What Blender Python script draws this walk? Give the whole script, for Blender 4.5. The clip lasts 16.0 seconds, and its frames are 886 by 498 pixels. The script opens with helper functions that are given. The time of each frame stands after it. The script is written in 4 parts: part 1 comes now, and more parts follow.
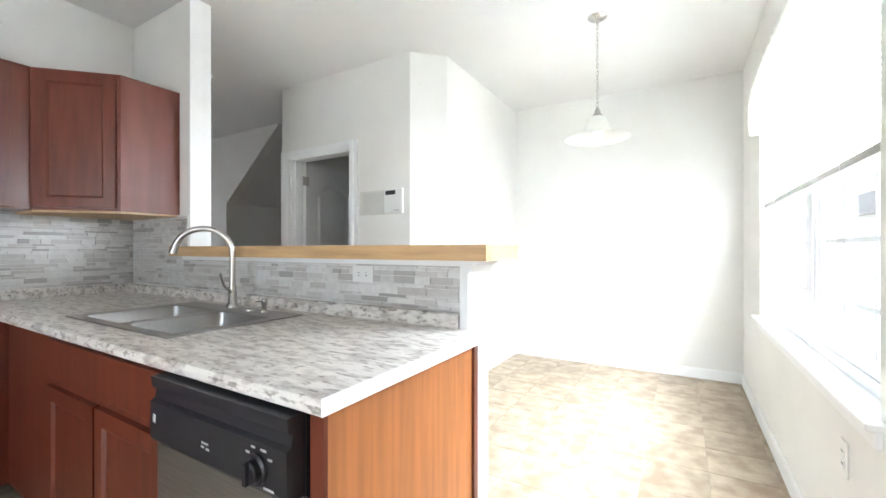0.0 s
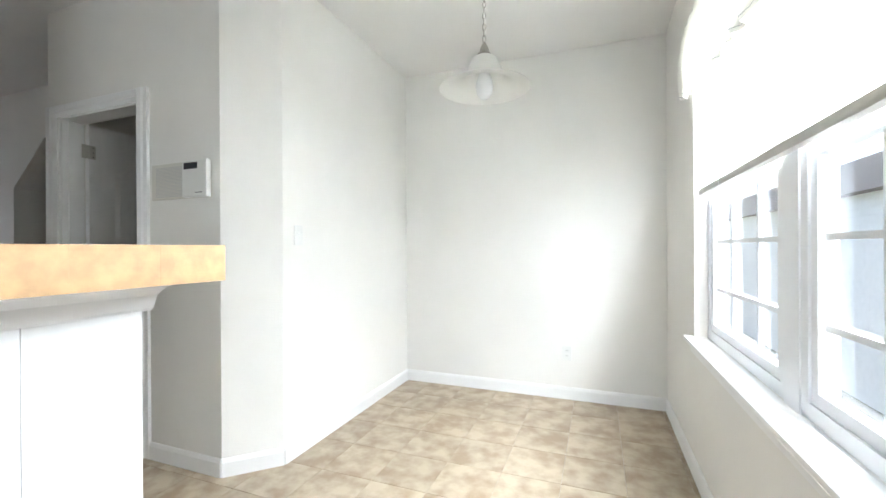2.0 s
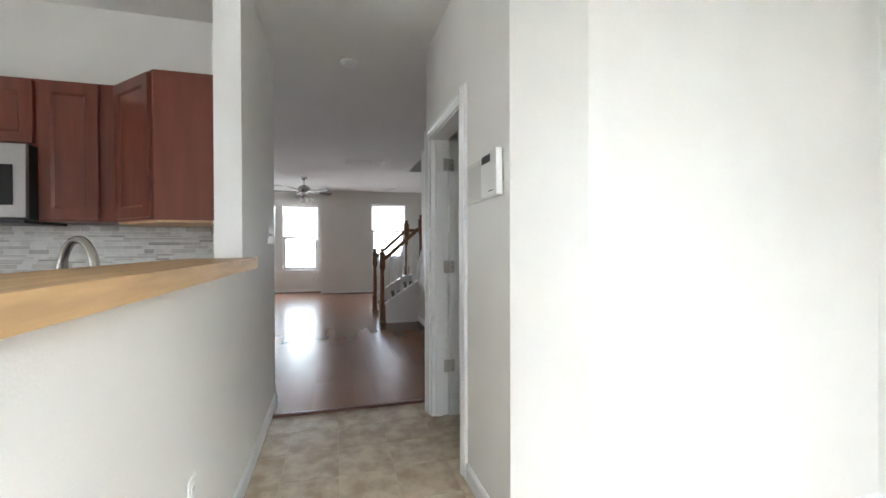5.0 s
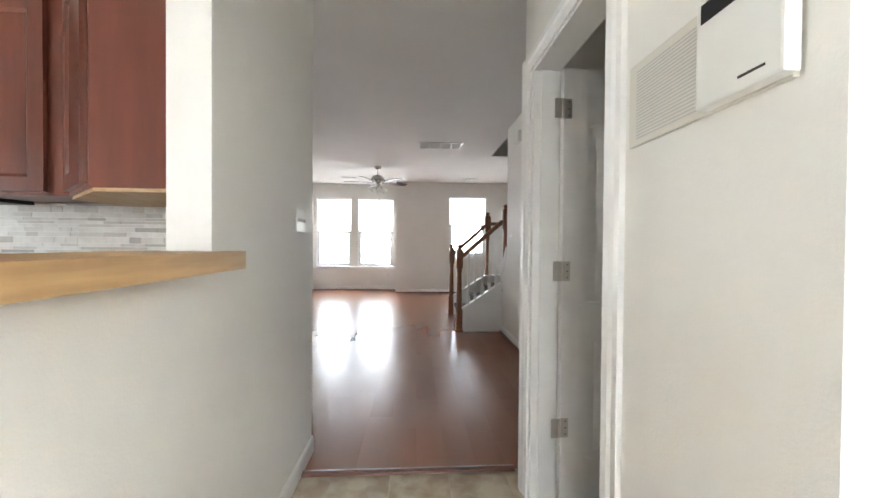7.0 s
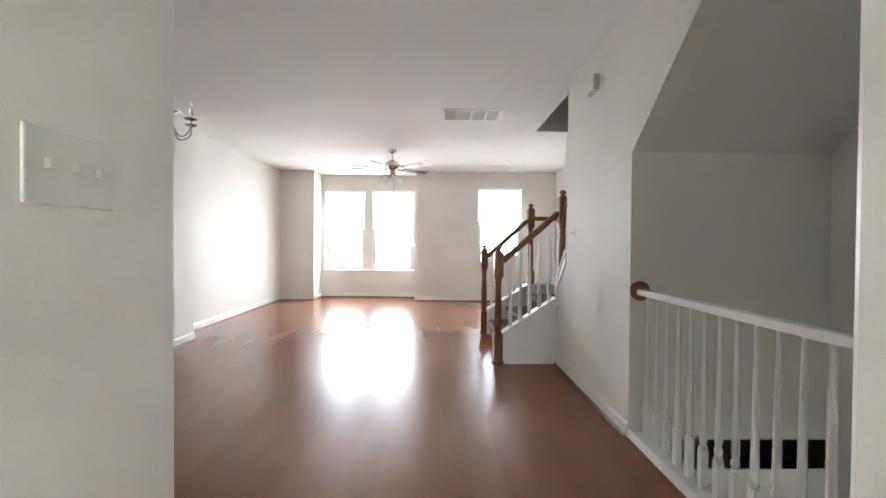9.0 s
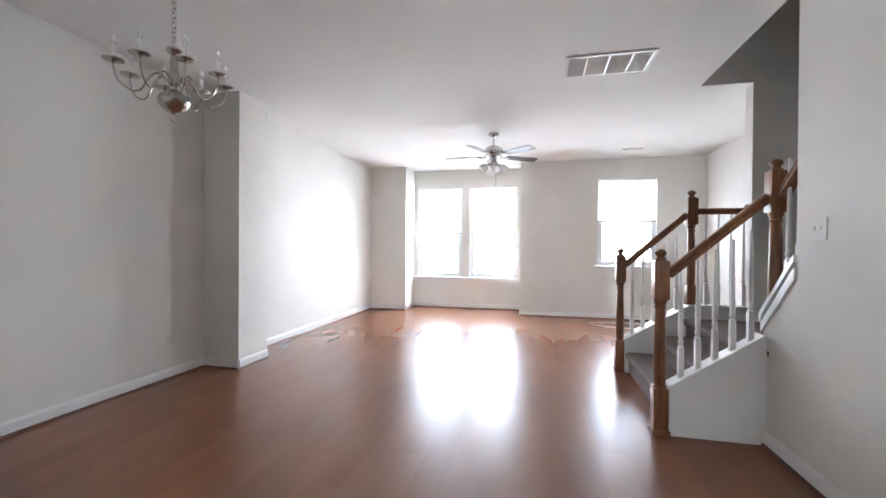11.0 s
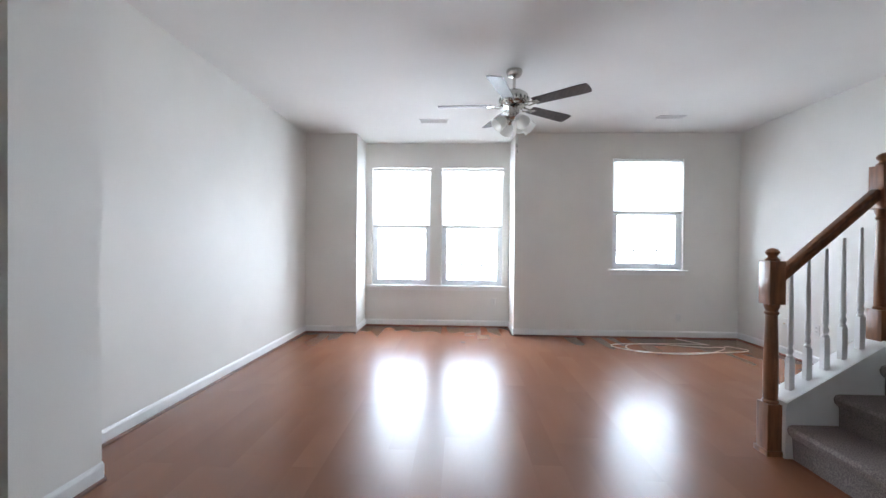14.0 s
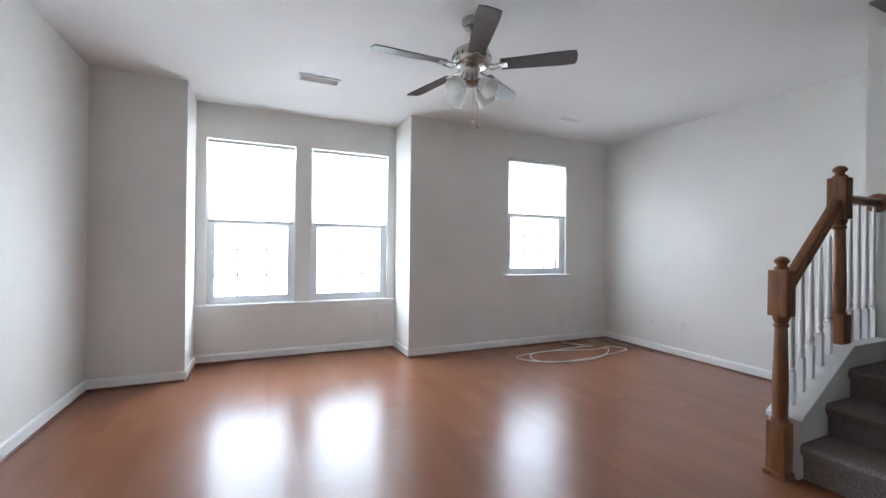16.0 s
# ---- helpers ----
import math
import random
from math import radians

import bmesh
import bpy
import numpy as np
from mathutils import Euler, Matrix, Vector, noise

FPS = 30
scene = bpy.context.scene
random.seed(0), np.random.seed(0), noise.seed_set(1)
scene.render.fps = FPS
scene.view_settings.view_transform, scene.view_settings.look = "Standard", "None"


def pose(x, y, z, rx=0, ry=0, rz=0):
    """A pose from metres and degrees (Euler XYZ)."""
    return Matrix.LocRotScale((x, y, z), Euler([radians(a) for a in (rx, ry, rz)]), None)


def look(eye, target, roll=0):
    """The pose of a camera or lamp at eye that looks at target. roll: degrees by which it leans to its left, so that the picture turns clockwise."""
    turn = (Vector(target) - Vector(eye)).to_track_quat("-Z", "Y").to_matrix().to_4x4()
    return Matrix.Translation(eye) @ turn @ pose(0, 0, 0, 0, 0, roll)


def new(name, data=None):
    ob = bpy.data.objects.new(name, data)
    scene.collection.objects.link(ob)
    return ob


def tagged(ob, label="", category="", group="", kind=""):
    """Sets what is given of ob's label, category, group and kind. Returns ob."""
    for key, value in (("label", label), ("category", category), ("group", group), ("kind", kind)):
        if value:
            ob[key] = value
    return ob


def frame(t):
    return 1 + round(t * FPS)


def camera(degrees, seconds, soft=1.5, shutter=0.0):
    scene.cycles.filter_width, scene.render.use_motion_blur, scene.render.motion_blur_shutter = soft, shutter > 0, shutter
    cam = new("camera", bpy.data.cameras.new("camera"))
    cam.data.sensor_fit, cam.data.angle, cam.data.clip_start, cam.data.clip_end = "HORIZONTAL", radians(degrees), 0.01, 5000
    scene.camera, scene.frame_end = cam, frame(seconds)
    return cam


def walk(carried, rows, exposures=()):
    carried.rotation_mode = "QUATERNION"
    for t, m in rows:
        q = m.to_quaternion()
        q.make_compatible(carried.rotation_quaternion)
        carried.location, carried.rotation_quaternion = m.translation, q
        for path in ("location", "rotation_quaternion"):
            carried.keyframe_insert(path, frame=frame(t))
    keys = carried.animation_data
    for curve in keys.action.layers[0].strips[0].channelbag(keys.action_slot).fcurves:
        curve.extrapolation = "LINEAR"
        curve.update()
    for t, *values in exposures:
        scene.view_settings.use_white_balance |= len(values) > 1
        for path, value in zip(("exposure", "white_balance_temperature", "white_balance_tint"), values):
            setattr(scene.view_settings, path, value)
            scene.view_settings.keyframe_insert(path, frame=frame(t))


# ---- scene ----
cam = camera(95.1, 16.0)
PATH = [
    (0, (0.872, 0.713, 1.182), (-0.146, 2.435, 1.182), 0.0),
    (0.5, (0.861, 0.934, 1.18), (0.009, 2.743, 1.171), -0.1),
    (1, (0.862, 1.19, 1.175), (0.138, 3.054, 1.175), -0.1),
    (1.5, (0.887, 1.493, 1.198), (0.2, 3.371, 1.184), -0.2),
    (2, (0.865, 1.773, 1.19), (0.149, 3.64, 1.187), -0.3),
    (2.5, (0.81, 2.052, 1.206), (-0.137, 3.814, 1.194), -0.3),
    (3, (0.768, 2.241, 1.235), (-0.423, 3.848, 1.214), -0.0),
    (3.5, (0.72, 2.389, 1.242), (-0.727, 3.77, 1.223), -0.1),
    (4, (0.65, 2.485, 1.24), (-1.011, 3.599, 1.221), -0.2),
    (4.5, (0.591, 2.581, 1.245), (-1.241, 3.383, 1.228), -0.1),
    (5, (0.532, 2.649, 1.254), (-1.4, 3.167, 1.24), -0.2),
    (7.5, (-0.861, 2.797, 1.223), (-2.856, 2.928, 1.195), 0.5),
    (8, (-1.222, 2.793, 1.228), (-3.218, 2.917, 1.199), 0.5),
    (10.5, (-2.985, 2.697, 1.217), (-4.961, 2.389, 1.199), 0.4),
    (11, (-3.202, 2.611, 1.222), (-5.149, 2.157, 1.21), 0.4),
    (11.5, (-3.429, 2.521, 1.191), (-5.346, 1.952, 1.185), 0.5),
    (12, (-3.726, 2.359, 1.202), (-5.645, 1.793, 1.187), 0.5),
    (12.5, (-4.065, 2.153, 1.2), (-5.992, 1.619, 1.183), 0.6),
    (13, (-4.385, 1.964, 1.19), (-6.341, 1.549, 1.173), 0.6),
    (13.5, (-4.768, 1.767, 1.201), (-6.749, 1.493, 1.184), 0.6),
    (14, (-5.071, 1.563, 1.215), (-7.069, 1.484, 1.197), 0.5),
    (14.5, (-5.358, 1.341, 1.185), (-7.353, 1.482, 1.176), 0.9),
    (15, (-5.673, 1.132, 1.207), (-7.637, 1.51, 1.203), 0.9),
    (15.5, (-5.952, 0.926, 1.221), (-7.858, 1.534, 1.222), 0.9),
    (16, (-6.265, 0.778, 1.236), (-8.089, 1.597, 1.234), 0.7),
]
EXPOSURES = [(0, 2.1, 6500, 10), (1, 1.7, 6500, 10), (2, 1.45, 6600, 10), (3, 1.35, 6700, 11), (4, 1.5, 6700, 11), (5, 1.6, 6700, 11), (8, 2.6, 7200, 12), (10.5, 2.85, 6600, 12), (12.5, 2.6, 6300, 10), (15, 1.95, 6250, 10), (16, 1.9, 6250, 10)]
walk(cam, [(t, look(eye, target, roll)) for t, eye, target, roll in PATH], EXPOSURES)

# ---- light ----
world = bpy.data.worlds.new("sky")
scene.world = world
world.use_nodes = True
wn = world.node_tree.nodes
sky = wn.new("ShaderNodeTexSky")
sky.sky_type = "NISHITA"
sky.sun_disc = False
sky.sun_elevation, sky.sun_rotation = radians(48), radians(200)
wn["Background"].inputs["Strength"].default_value = 0.15
world.node_tree.links.new(sky.outputs[0], wn["Background"].inputs["Color"])
sun = new("sun", bpy.data.lights.new("sun", "SUN"))
sun.data.energy, sun.data.angle, sun.data.color = 2.0, radians(0.6), (1.0, 0.95, 0.88)
sun.matrix_world = look((0, -8, 12), (-1.5, 0, 0))


def window_light(name, centre, toward, w, h, watts, color):
    lamp = new(name, bpy.data.lights.new(name, "AREA"))
    lamp.data.shape, lamp.data.size, lamp.data.size_y = "RECTANGLE", w, h
    lamp.data.energy, lamp.data.color = watts, color
    lamp.matrix_world = look(centre, toward)
    return lamp


COOL = (0.87, 0.96, 1.07)
window_light("nook_daylight", (1.405, 3.23, 1.855), (0, 3.23, 1.855), 1.86, 0.72, 78, COOL)
window_light("nook_sky", (2.0, 3.23, 2.2), (0.3, 3.23, 1.6), 2.5, 1.1, 75, COOL)
window_light("bay_daylight", (-11.40, 1.22, 1.5), (-8, 1.22, 0.6), 2.25, 1.98, 60, COOL)
window_light("side_daylight", (-10.88, 4.085, 1.65), (-8, 4.085, 0.9), 1.25, 1.8, 27, COOL)
# fill lamp added behind the start view to brighten the kitchen fronts
window_light("kitchen_fill", (0.1, -1.80, 1.05), (0.1, 0, 1.0), 1.45, 1.9, 10.5, COOL)

# ---- materials ----


def mat(name, color, rough=0.5, metal=0.0, vary=0.08, scale=6.0, bump=0.0, bump_scale=120.0, coat=0.0, stretch=None, dark=None, rnd=0.0, ramp=(0.35, 0.65), detail=8):
    m = bpy.data.materials.new(name)
    m.use_nodes = True
    nt = m.node_tree
    N, L = nt.nodes, nt.links
    b = N["Principled BSDF"]
    b.inputs["Roughness"].default_value = rough
    b.inputs["Metallic"].default_value = metal
    b.inputs["Coat Weight"].default_value = coat
    b.inputs["Coat Roughness"].default_value = 0.12
    tc = N.new("ShaderNodeTexCoord")
    mp = N.new("ShaderNodeMapping")
    if stretch:
        mp.inputs["Scale"].default_value = stretch
    L.new(tc.outputs["Object"], mp.inputs["Vector"])
    n1 = N.new("ShaderNodeTexNoise")
    n1.inputs["Scale"].default_value, n1.inputs["Detail"].default_value = scale, detail
    L.new(mp.outputs[0], n1.inputs["Vector"])
    cr = N.new("ShaderNodeValToRGB")
    lo = dark if dark else tuple(c * (1 - vary) for c in color)
    cr.color_ramp.elements[0].color, cr.color_ramp.elements[1].color = (*lo, 1), (*color, 1)
    cr.color_ramp.elements[0].position, cr.color_ramp.elements[1].position = ramp
    out = cr.outputs[0]
    L.new(n1.outputs["Fac"], cr.inputs["Fac"])
    if rnd:
        oi = N.new("ShaderNodeObjectInfo")
        mr = N.new("ShaderNodeMapRange")
        mr.inputs["To Min"].default_value, mr.inputs["To Max"].default_value = 1 - rnd, 1 + rnd
        hs = N.new("ShaderNodeHueSaturation")
        L.new(oi.outputs["Random"], mr.inputs["Value"])
        L.new(mr.outputs[0], hs.inputs["Value"])
        L.new(out, hs.inputs["Color"])
        out = hs.outputs[0]
        ad = N.new("ShaderNodeVectorMath")
        ml = N.new("ShaderNodeMath")
        ml.operation, ml.inputs[1].default_value = "MULTIPLY", 37.0
        L.new(oi.outputs["Random"], ml.inputs[0])
        L.new(mp.outputs[0], ad.inputs[0])
        L.new(ml.outputs[0], ad.inputs[1])
        L.new(ad.outputs[0], n1.inputs["Vector"])
    L.new(out, b.inputs["Base Color"])
    if bump:
        n2 = N.new("ShaderNodeTexNoise")
        n2.inputs["Scale"].default_value, n2.inputs["Detail"].default_value = bump_scale, 4
        L.new(mp.outputs[0], n2.inputs["Vector"])
        bp = N.new("ShaderNodeBump")
        bp.inputs["Strength"].default_value, bp.inputs["Distance"].default_value = bump, 0.004
        L.new(n2.outputs["Fac"], bp.inputs["Height"])
        L.new(bp.outputs[0], b.inputs["Normal"])
    return m


M_WALL = mat("wall_paint", (0.79, 0.775, 0.735), 0.6, vary=0.05, scale=1.6, bump=0.25, bump_scale=160)
M_CEIL = mat("ceiling_paint", (0.76, 0.745, 0.72), 0.9, vary=0.04, scale=1.2, bump=0.3, bump_scale=140)
M_TRIM = mat("white_trim_paint", (0.82, 0.82, 0.81), 0.35, vary=0.04, scale=5, bump=0.05)
M_DOOR = mat("white_door_paint", (0.76, 0.76, 0.75), 0.42, vary=0.04, scale=4, bump=0.1, bump_scale=200, stretch=(6, 6, 0.6))
M_LAM = mat("reddish_laminate", (0.235, 0.098, 0.051), 0.27, vary=0.4, scale=1.3, stretch=(0.8, 2.5, 2.5), dark=(0.205, 0.080, 0.040), rnd=0.025, ramp=(0.3, 0.7), detail=1)
M_GAP = mat("dark_subfloor", (0.12, 0.05, 0.028), 0.7)
M_SHOE = mat("brown_shoe_moulding", (0.15, 0.05, 0.028), 0.4, vary=0.3, stretch=(1, 1, 6))
M_VINYL = mat("tan_stone_vinyl", (0.45, 0.375, 0.275), 0.38, vary=0.4, scale=9, bump=0.12, bump_scale=40, dark=(0.30, 0.222, 0.145), rnd=0.05, ramp=(0.36, 0.62))
M_GROUT = mat("vinyl_joint", (0.46, 0.40, 0.32), 0.7)
M_CHERRY = mat("cherry_cabinet_wood", (0.155, 0.036, 0.018), 0.33, vary=0.3, scale=5, bump=0.06, bump_scale=30, stretch=(5, 5, 0.5), coat=0.15)
M_CHERRY_SIDE = mat("cherry_veneer", (0.17, 0.047, 0.028), 0.4, vary=0.18, scale=4, bump=0.04, stretch=(5, 5, 0.5))
# the cabinet cherry again, with the window light put into its orange colour
M_CHERRY_LIT = mat("cherry_veneer_lit", (0.42, 0.15, 0.045), 0.38, vary=0.25, scale=6, bump=0.05, stretch=(8, 8, 0.4))
M_RAW = mat("pale_raw_plywood", (0.62, 0.42, 0.24), 0.6, vary=0.2, stretch=(1, 6, 6))
M_BAR = mat("butcher_block_maple", (0.60, 0.38, 0.185), 0.42, vary=0.25, scale=5, bump=0.06, bump_scale=40, stretch=(0.7, 7, 7))
M_OAK = mat("stained_oak", (0.27, 0.105, 0.042), 0.3, vary=0.4, scale=9, bump=0.08, bump_scale=40, stretch=(5, 5, 0.6), coat=0.2)
M_BAL = mat("white_baluster_paint", (0.80, 0.80, 0.79), 0.35, vary=0.03)
M_CARPET = mat("taupe_carpet", (0.30, 0.25, 0.235), 0.95, vary=0.5, scale=160, bump=1.0, bump_scale=260, dark=(0.13, 0.105, 0.10))
M_STEEL = mat("brushed_steel", (0.44, 0.43, 0.42), 0.36, 1.0, vary=0.15, scale=8, stretch=(1, 30, 30), bump=0.03)
M_NICKEL = mat("brushed_nickel", (0.58, 0.56, 0.53), 0.25, 1.0, vary=0.1)
M_SATIN = mat("satin_nickel_dull", (0.56, 0.54, 0.50), 0.42, 0.7, vary=0.1)
M_BLACK = mat("black_plastic", (0.022, 0.022, 0.026), 0.32, vary=0.2)
M_GLASSBLK = mat("black_glass", (0.01, 0.01, 0.012), 0.08, vary=0.1)
M_MARK = mat("grey_print", (0.5, 0.5, 0.5), 0.6)
M_PLATE = mat("white_plastic_plate", (0.74, 0.74, 0.71), 0.35, vary=0.03)
M_SLOT = mat("dark_slot", (0.05, 0.045, 0.04), 0.6)
M_PANELP = mat("cream_plastic", (0.66, 0.64, 0.57), 0.4, vary=0.05)
M_BRASS = mat("brass", (0.6, 0.42, 0.18), 0.35, 1.0)
M_VIN_W = mat("white_vinyl_frame", (0.80, 0.82, 0.84), 0.35, vary=0.03)
M_BLADE = mat("dark_walnut_blade", (0.085, 0.062, 0.058), 0.4, vary=0.4, scale=8, stretch=(1, 8, 8))
M_CABLE = mat("white_cable", (0.72, 0.70, 0.66), 0.5)
M_VENT = mat("white_vent_metal", (0.74, 0.73, 0.71), 0.4)
M_VENTIN = mat("vent_filter", (0.60, 0.59, 0.58), 0.9)
M_GRASS = mat("lawn", (0.16, 0.15, 0.09), 0.95, vary=0.5, scale=3)
M_SIDING = mat("pale_siding", (0.84, 0.82, 0.78), 0.6, vary=0.06)
M_ROOF = mat("grey_shingle", (0.12, 0.11, 0.11), 0.9, vary=0.4, scale=12)
M_LEAF = mat("autumn_foliage", (0.20, 0.09, 0.03), 0.8, vary=0.6, scale=4)
M_BARK = mat("bark", (0.10, 0.075, 0.055), 0.9, vary=0.4)


def granite():
    m = mat("speckled_laminate_counter", (0.74, 0.71, 0.66), 0.3, vary=0.3, scale=30, dark=(0.42, 0.38, 0.35), ramp=(0.34, 0.56), stretch=(0.5, 1.3, 1))
    nt = m.node_tree
    N, L = nt.nodes, nt.links
    b = N["Principled BSDF"]
    src = b.inputs["Base Color"].links[0].from_socket
    mp = [n for n in N if n.bl_idname == "ShaderNodeMapping"][0]
    n = N.new("ShaderNodeTexNoise")
    n.inputs["Scale"].default_value, n.inputs["Detail"].default_value = 55, 6
    L.new(mp.outputs[0], n.inputs["Vector"])
    cr = N.new("ShaderNodeValToRGB")
    cr.color_ramp.elements[0].position, cr.color_ramp.elements[1].position = 0.34, 0.44
    cr.color_ramp.elements[0].color, cr.color_ramp.elements[1].color = (0.45, 0.42, 0.4, 1), (1, 1, 1, 1)
    L.new(n.outputs["Fac"], cr.inputs["Fac"])
    mx = N.new("ShaderNodeMix")
    mx.data_type, mx.blend_type = "RGBA", "MULTIPLY"
    mx.inputs["Factor"].default_value = 1.0
    L.new(src, mx.inputs["A"])
    L.new(cr.outputs[0], mx.inputs["B"])
    L.new(mx.outputs["Result"], b.inputs["Base Color"])
    return m


def mosaic(name, per_island):
    m = bpy.data.materials.new(name)
    m.use_nodes = True
    N, L = m.node_tree.nodes, m.node_tree.links
    b = N["Principled BSDF"]
    src = N.new("ShaderNodeNewGeometry").outputs["Random Per Island"] if per_island else N.new("ShaderNodeObjectInfo").outputs["Random"]
    cr = N.new("ShaderNodeValToRGB")
    e = cr.color_ramp.elements
    e[0].position, e[0].color = 0.0, (0.74, 0.72, 0.69, 1)
    e[1].position, e[1].color = 1.0, (0.38, 0.36, 0.34, 1)
    for p, c in ((0.45, (0.80, 0.79, 0.76, 1)), (0.6, (0.62, 0.60, 0.57, 1)), (0.85, (0.54, 0.51, 0.48, 1))):
        k = e.new(p)
        k.color = c
    L.new(src, cr.inputs["Fac"])
    tc = N.new("ShaderNodeTexCoord")
    n = N.new("ShaderNodeTexNoise")
    n.inputs["Scale"].default_value = 30
    L.new(tc.outputs["Object"], n.inputs["Vector"])
    mx = N.new("ShaderNodeMix")
    mx.data_type, mx.blend_type = "RGBA", "MULTIPLY"
    mx.inputs["Factor"].default_value = 0.3
    L.new(cr.outputs[0], mx.inputs["A"])
    L.new(n.outputs["Fac"], mx.inputs["B"])
    L.new(mx.outputs["Result"], b.inputs["Base Color"])
    ml = N.new("ShaderNodeMapRange")
    ml.inputs["To Min"].default_value, ml.inputs["To Max"].default_value = 0.12, 0.4
    L.new(src, ml.inputs["Value"])
    L.new(ml.outputs[0], b.inputs["Roughness"])
    return m


def pane_glass():
    m = bpy.data.materials.new("window_glass")
    m.use_nodes = True
    b = m.node_tree.nodes["Principled BSDF"]
    b.inputs["Base Color"].default_value = (0.97, 0.99, 1, 1)
    b.inputs["Roughness"].default_value, b.inputs["IOR"].default_value = 0.0, 1.45
    b.inputs["Transmission Weight"].default_value = 1.0
    return m


def frosted(name, color, amount, rough=0.5):
    m = bpy.data.materials.new(name)
    m.use_nodes = True
    N, L = m.node_tree.nodes, m.node_tree.links
    b = N["Principled BSDF"]
    b.inputs["Base Color"].default_value = (*color, 1)
    b.inputs["Roughness"].default_value = rough
    t = N.new("ShaderNodeBsdfTranslucent")
    t.inputs["Color"].default_value = (*color, 1)
    mx = N.new("ShaderNodeMixShader")
    mx.inputs[0].default_value = amount
    L.new(b.outputs[0], mx.inputs[1])
    L.new(t.outputs[0], mx.inputs[2])
    L.new(mx.outputs[0], N["Material Output"].inputs["Surface"])
    return m


M_GRANITE = granite()
M_MOSAIC = mosaic("glass_stone_mosaic", False)
M_MOSAIC_I = mosaic("glass_stone_mosaic_far", True)
M_GLASS = pane_glass()
M_SLAT = frosted("translucent_blind_slat", (0.86, 0.86, 0.85), 0.55)
M_SHADE = frosted("alabaster_glass", (0.86, 0.85, 0.82), 0.6, 0.25)
M_VALANCE = frosted("cream_valance_fabric", (0.84, 0.83, 0.78), 0.35, 0.9)
M_BULB = frosted("white_bulb_glass", (0.85, 0.85, 0.85), 0.5, 0.2)
M_CLEAR = pane_glass()

# ---- building helpers ----
CEIL = 2.74


def box(bm, x0, x1, y0, y1, z0, z1, m=None, bevel=0.0):
    vs = [bm.verts.new(((x0, x1)[i & 1], (y0, y1)[i >> 1 & 1], (z0, z1)[i >> 2])) for i in range(8)]
    fs = [bm.faces.new([vs[i] for i in f]) for f in ((0, 2, 3, 1), (4, 5, 7, 6), (0, 1, 5, 4), (2, 6, 7, 3), (0, 4, 6, 2), (1, 3, 7, 5))]
    if bevel:
        es = list({e for f in fs for e in f.edges})
        r = bmesh.ops.bevel(bm, geom=es, offset=bevel, segments=2, affect="EDGES", profile=0.6)
        vs = list({v for f in r["faces"] for v in f.verts} | {v for v in vs if v.is_valid})
    if m is not None:
        for v in vs:
            v.co = m @ v.co
    return vs


def prism(bm, pts, a, b, axis):
    """Extrude a 2D outline between a and b along an axis; pts are in the two other axes, in order."""
    def co(p, d):
        if axis == "x":
            return (d, p[0], p[1])
        if axis == "y":
            return (p[0], d, p[1])
        return (p[0], p[1], d)
    va = [bm.verts.new(co(p, a)) for p in pts]
    vb = [bm.verts.new(co(p, b)) for p in pts]
    bm.faces.new(va)
    bm.faces.new(vb[::-1])
    n = len(pts)
    for i in range(n):
        bm.faces.new((va[i], vb[i], vb[(i + 1) % n], va[(i + 1) % n]))


def lathe(bm, prof, m=None, seg=20):
    """Turn a profile of (radius, height) round z."""
    rings = []
    for r, z in prof:
        rings.append([bm.verts.new((r * math.cos(2 * math.pi * i / seg), r * math.sin(2 * math.pi * i / seg), z)) for i in range(seg)])
    for a, b in zip(rings, rings[1:]):
        for i in range(seg):
            bm.faces.new((a[i], a[(i + 1) % seg], b[(i + 1) % seg], b[i]))
    bm.faces.new(rings[0][::-1])
    bm.faces.new(rings[-1])
    if m is not None:
        for ring in rings:
            for v in ring:
                v.co = m @ v.co


def tube(bm, pts, r, seg=8, closed=False):
    pts = [Vector(p) for p in pts]
    rings = []
    n = len(pts)
    side = None
    for i, p in enumerate(pts):
        a = pts[(i - 1) % n] if (closed or i) else p
        b = pts[(i + 1) % n] if (closed or i < n - 1) else p
        d = (b - a).normalized()
        if side is None:
            side = d.orthogonal().normalized()
        side = (side - d * side.dot(d)).normalized()
        up = d.cross(side)
        rr = r[i] if isinstance(r, (list, tuple)) else r
        rings.append([bm.verts.new(p + (side * math.cos(2 * math.pi * k / seg) + up * math.sin(2 * math.pi * k / seg)) * rr) for k in range(seg)])
    pairs = list(zip(rings, rings[1:])) + ([(rings[-1], rings[0])] if closed else [])
    for a, b in pairs:
        for k in range(seg):
            bm.faces.new((a[k], a[(k + 1) % seg], b[(k + 1) % seg], b[k]))
    if not closed:
        bm.faces.new(rings[0][::-1])
        bm.faces.new(rings[-1])


def finish(name, bm, material, smooth=False):
    bmesh.ops.recalc_face_normals(bm, faces=bm.faces)
    me = bpy.data.meshes.new(name)
    bm.to_mesh(me)
    bm.free()
    me.materials.append(material)
    if smooth:
        me.shade_smooth()
        me.set_sharp_from_angle(angle=radians(38))
    return me


def part(name, bm, material, parent=None, label="", smooth=False):
    ob = new(name, finish(name, bm, material, smooth))
    if parent is not None:
        ob.parent = parent
    if label:
        ob["label"] = label
    return ob


GROUPS = {"wall_outlet": "wall outlets", "light_switch": "light switches", "ceiling_vent": "ceiling vents", "autumn_tree": "autumn trees", "window_blind": "window blinds", "wall_cabinet": "kitchen wall cabinets"}


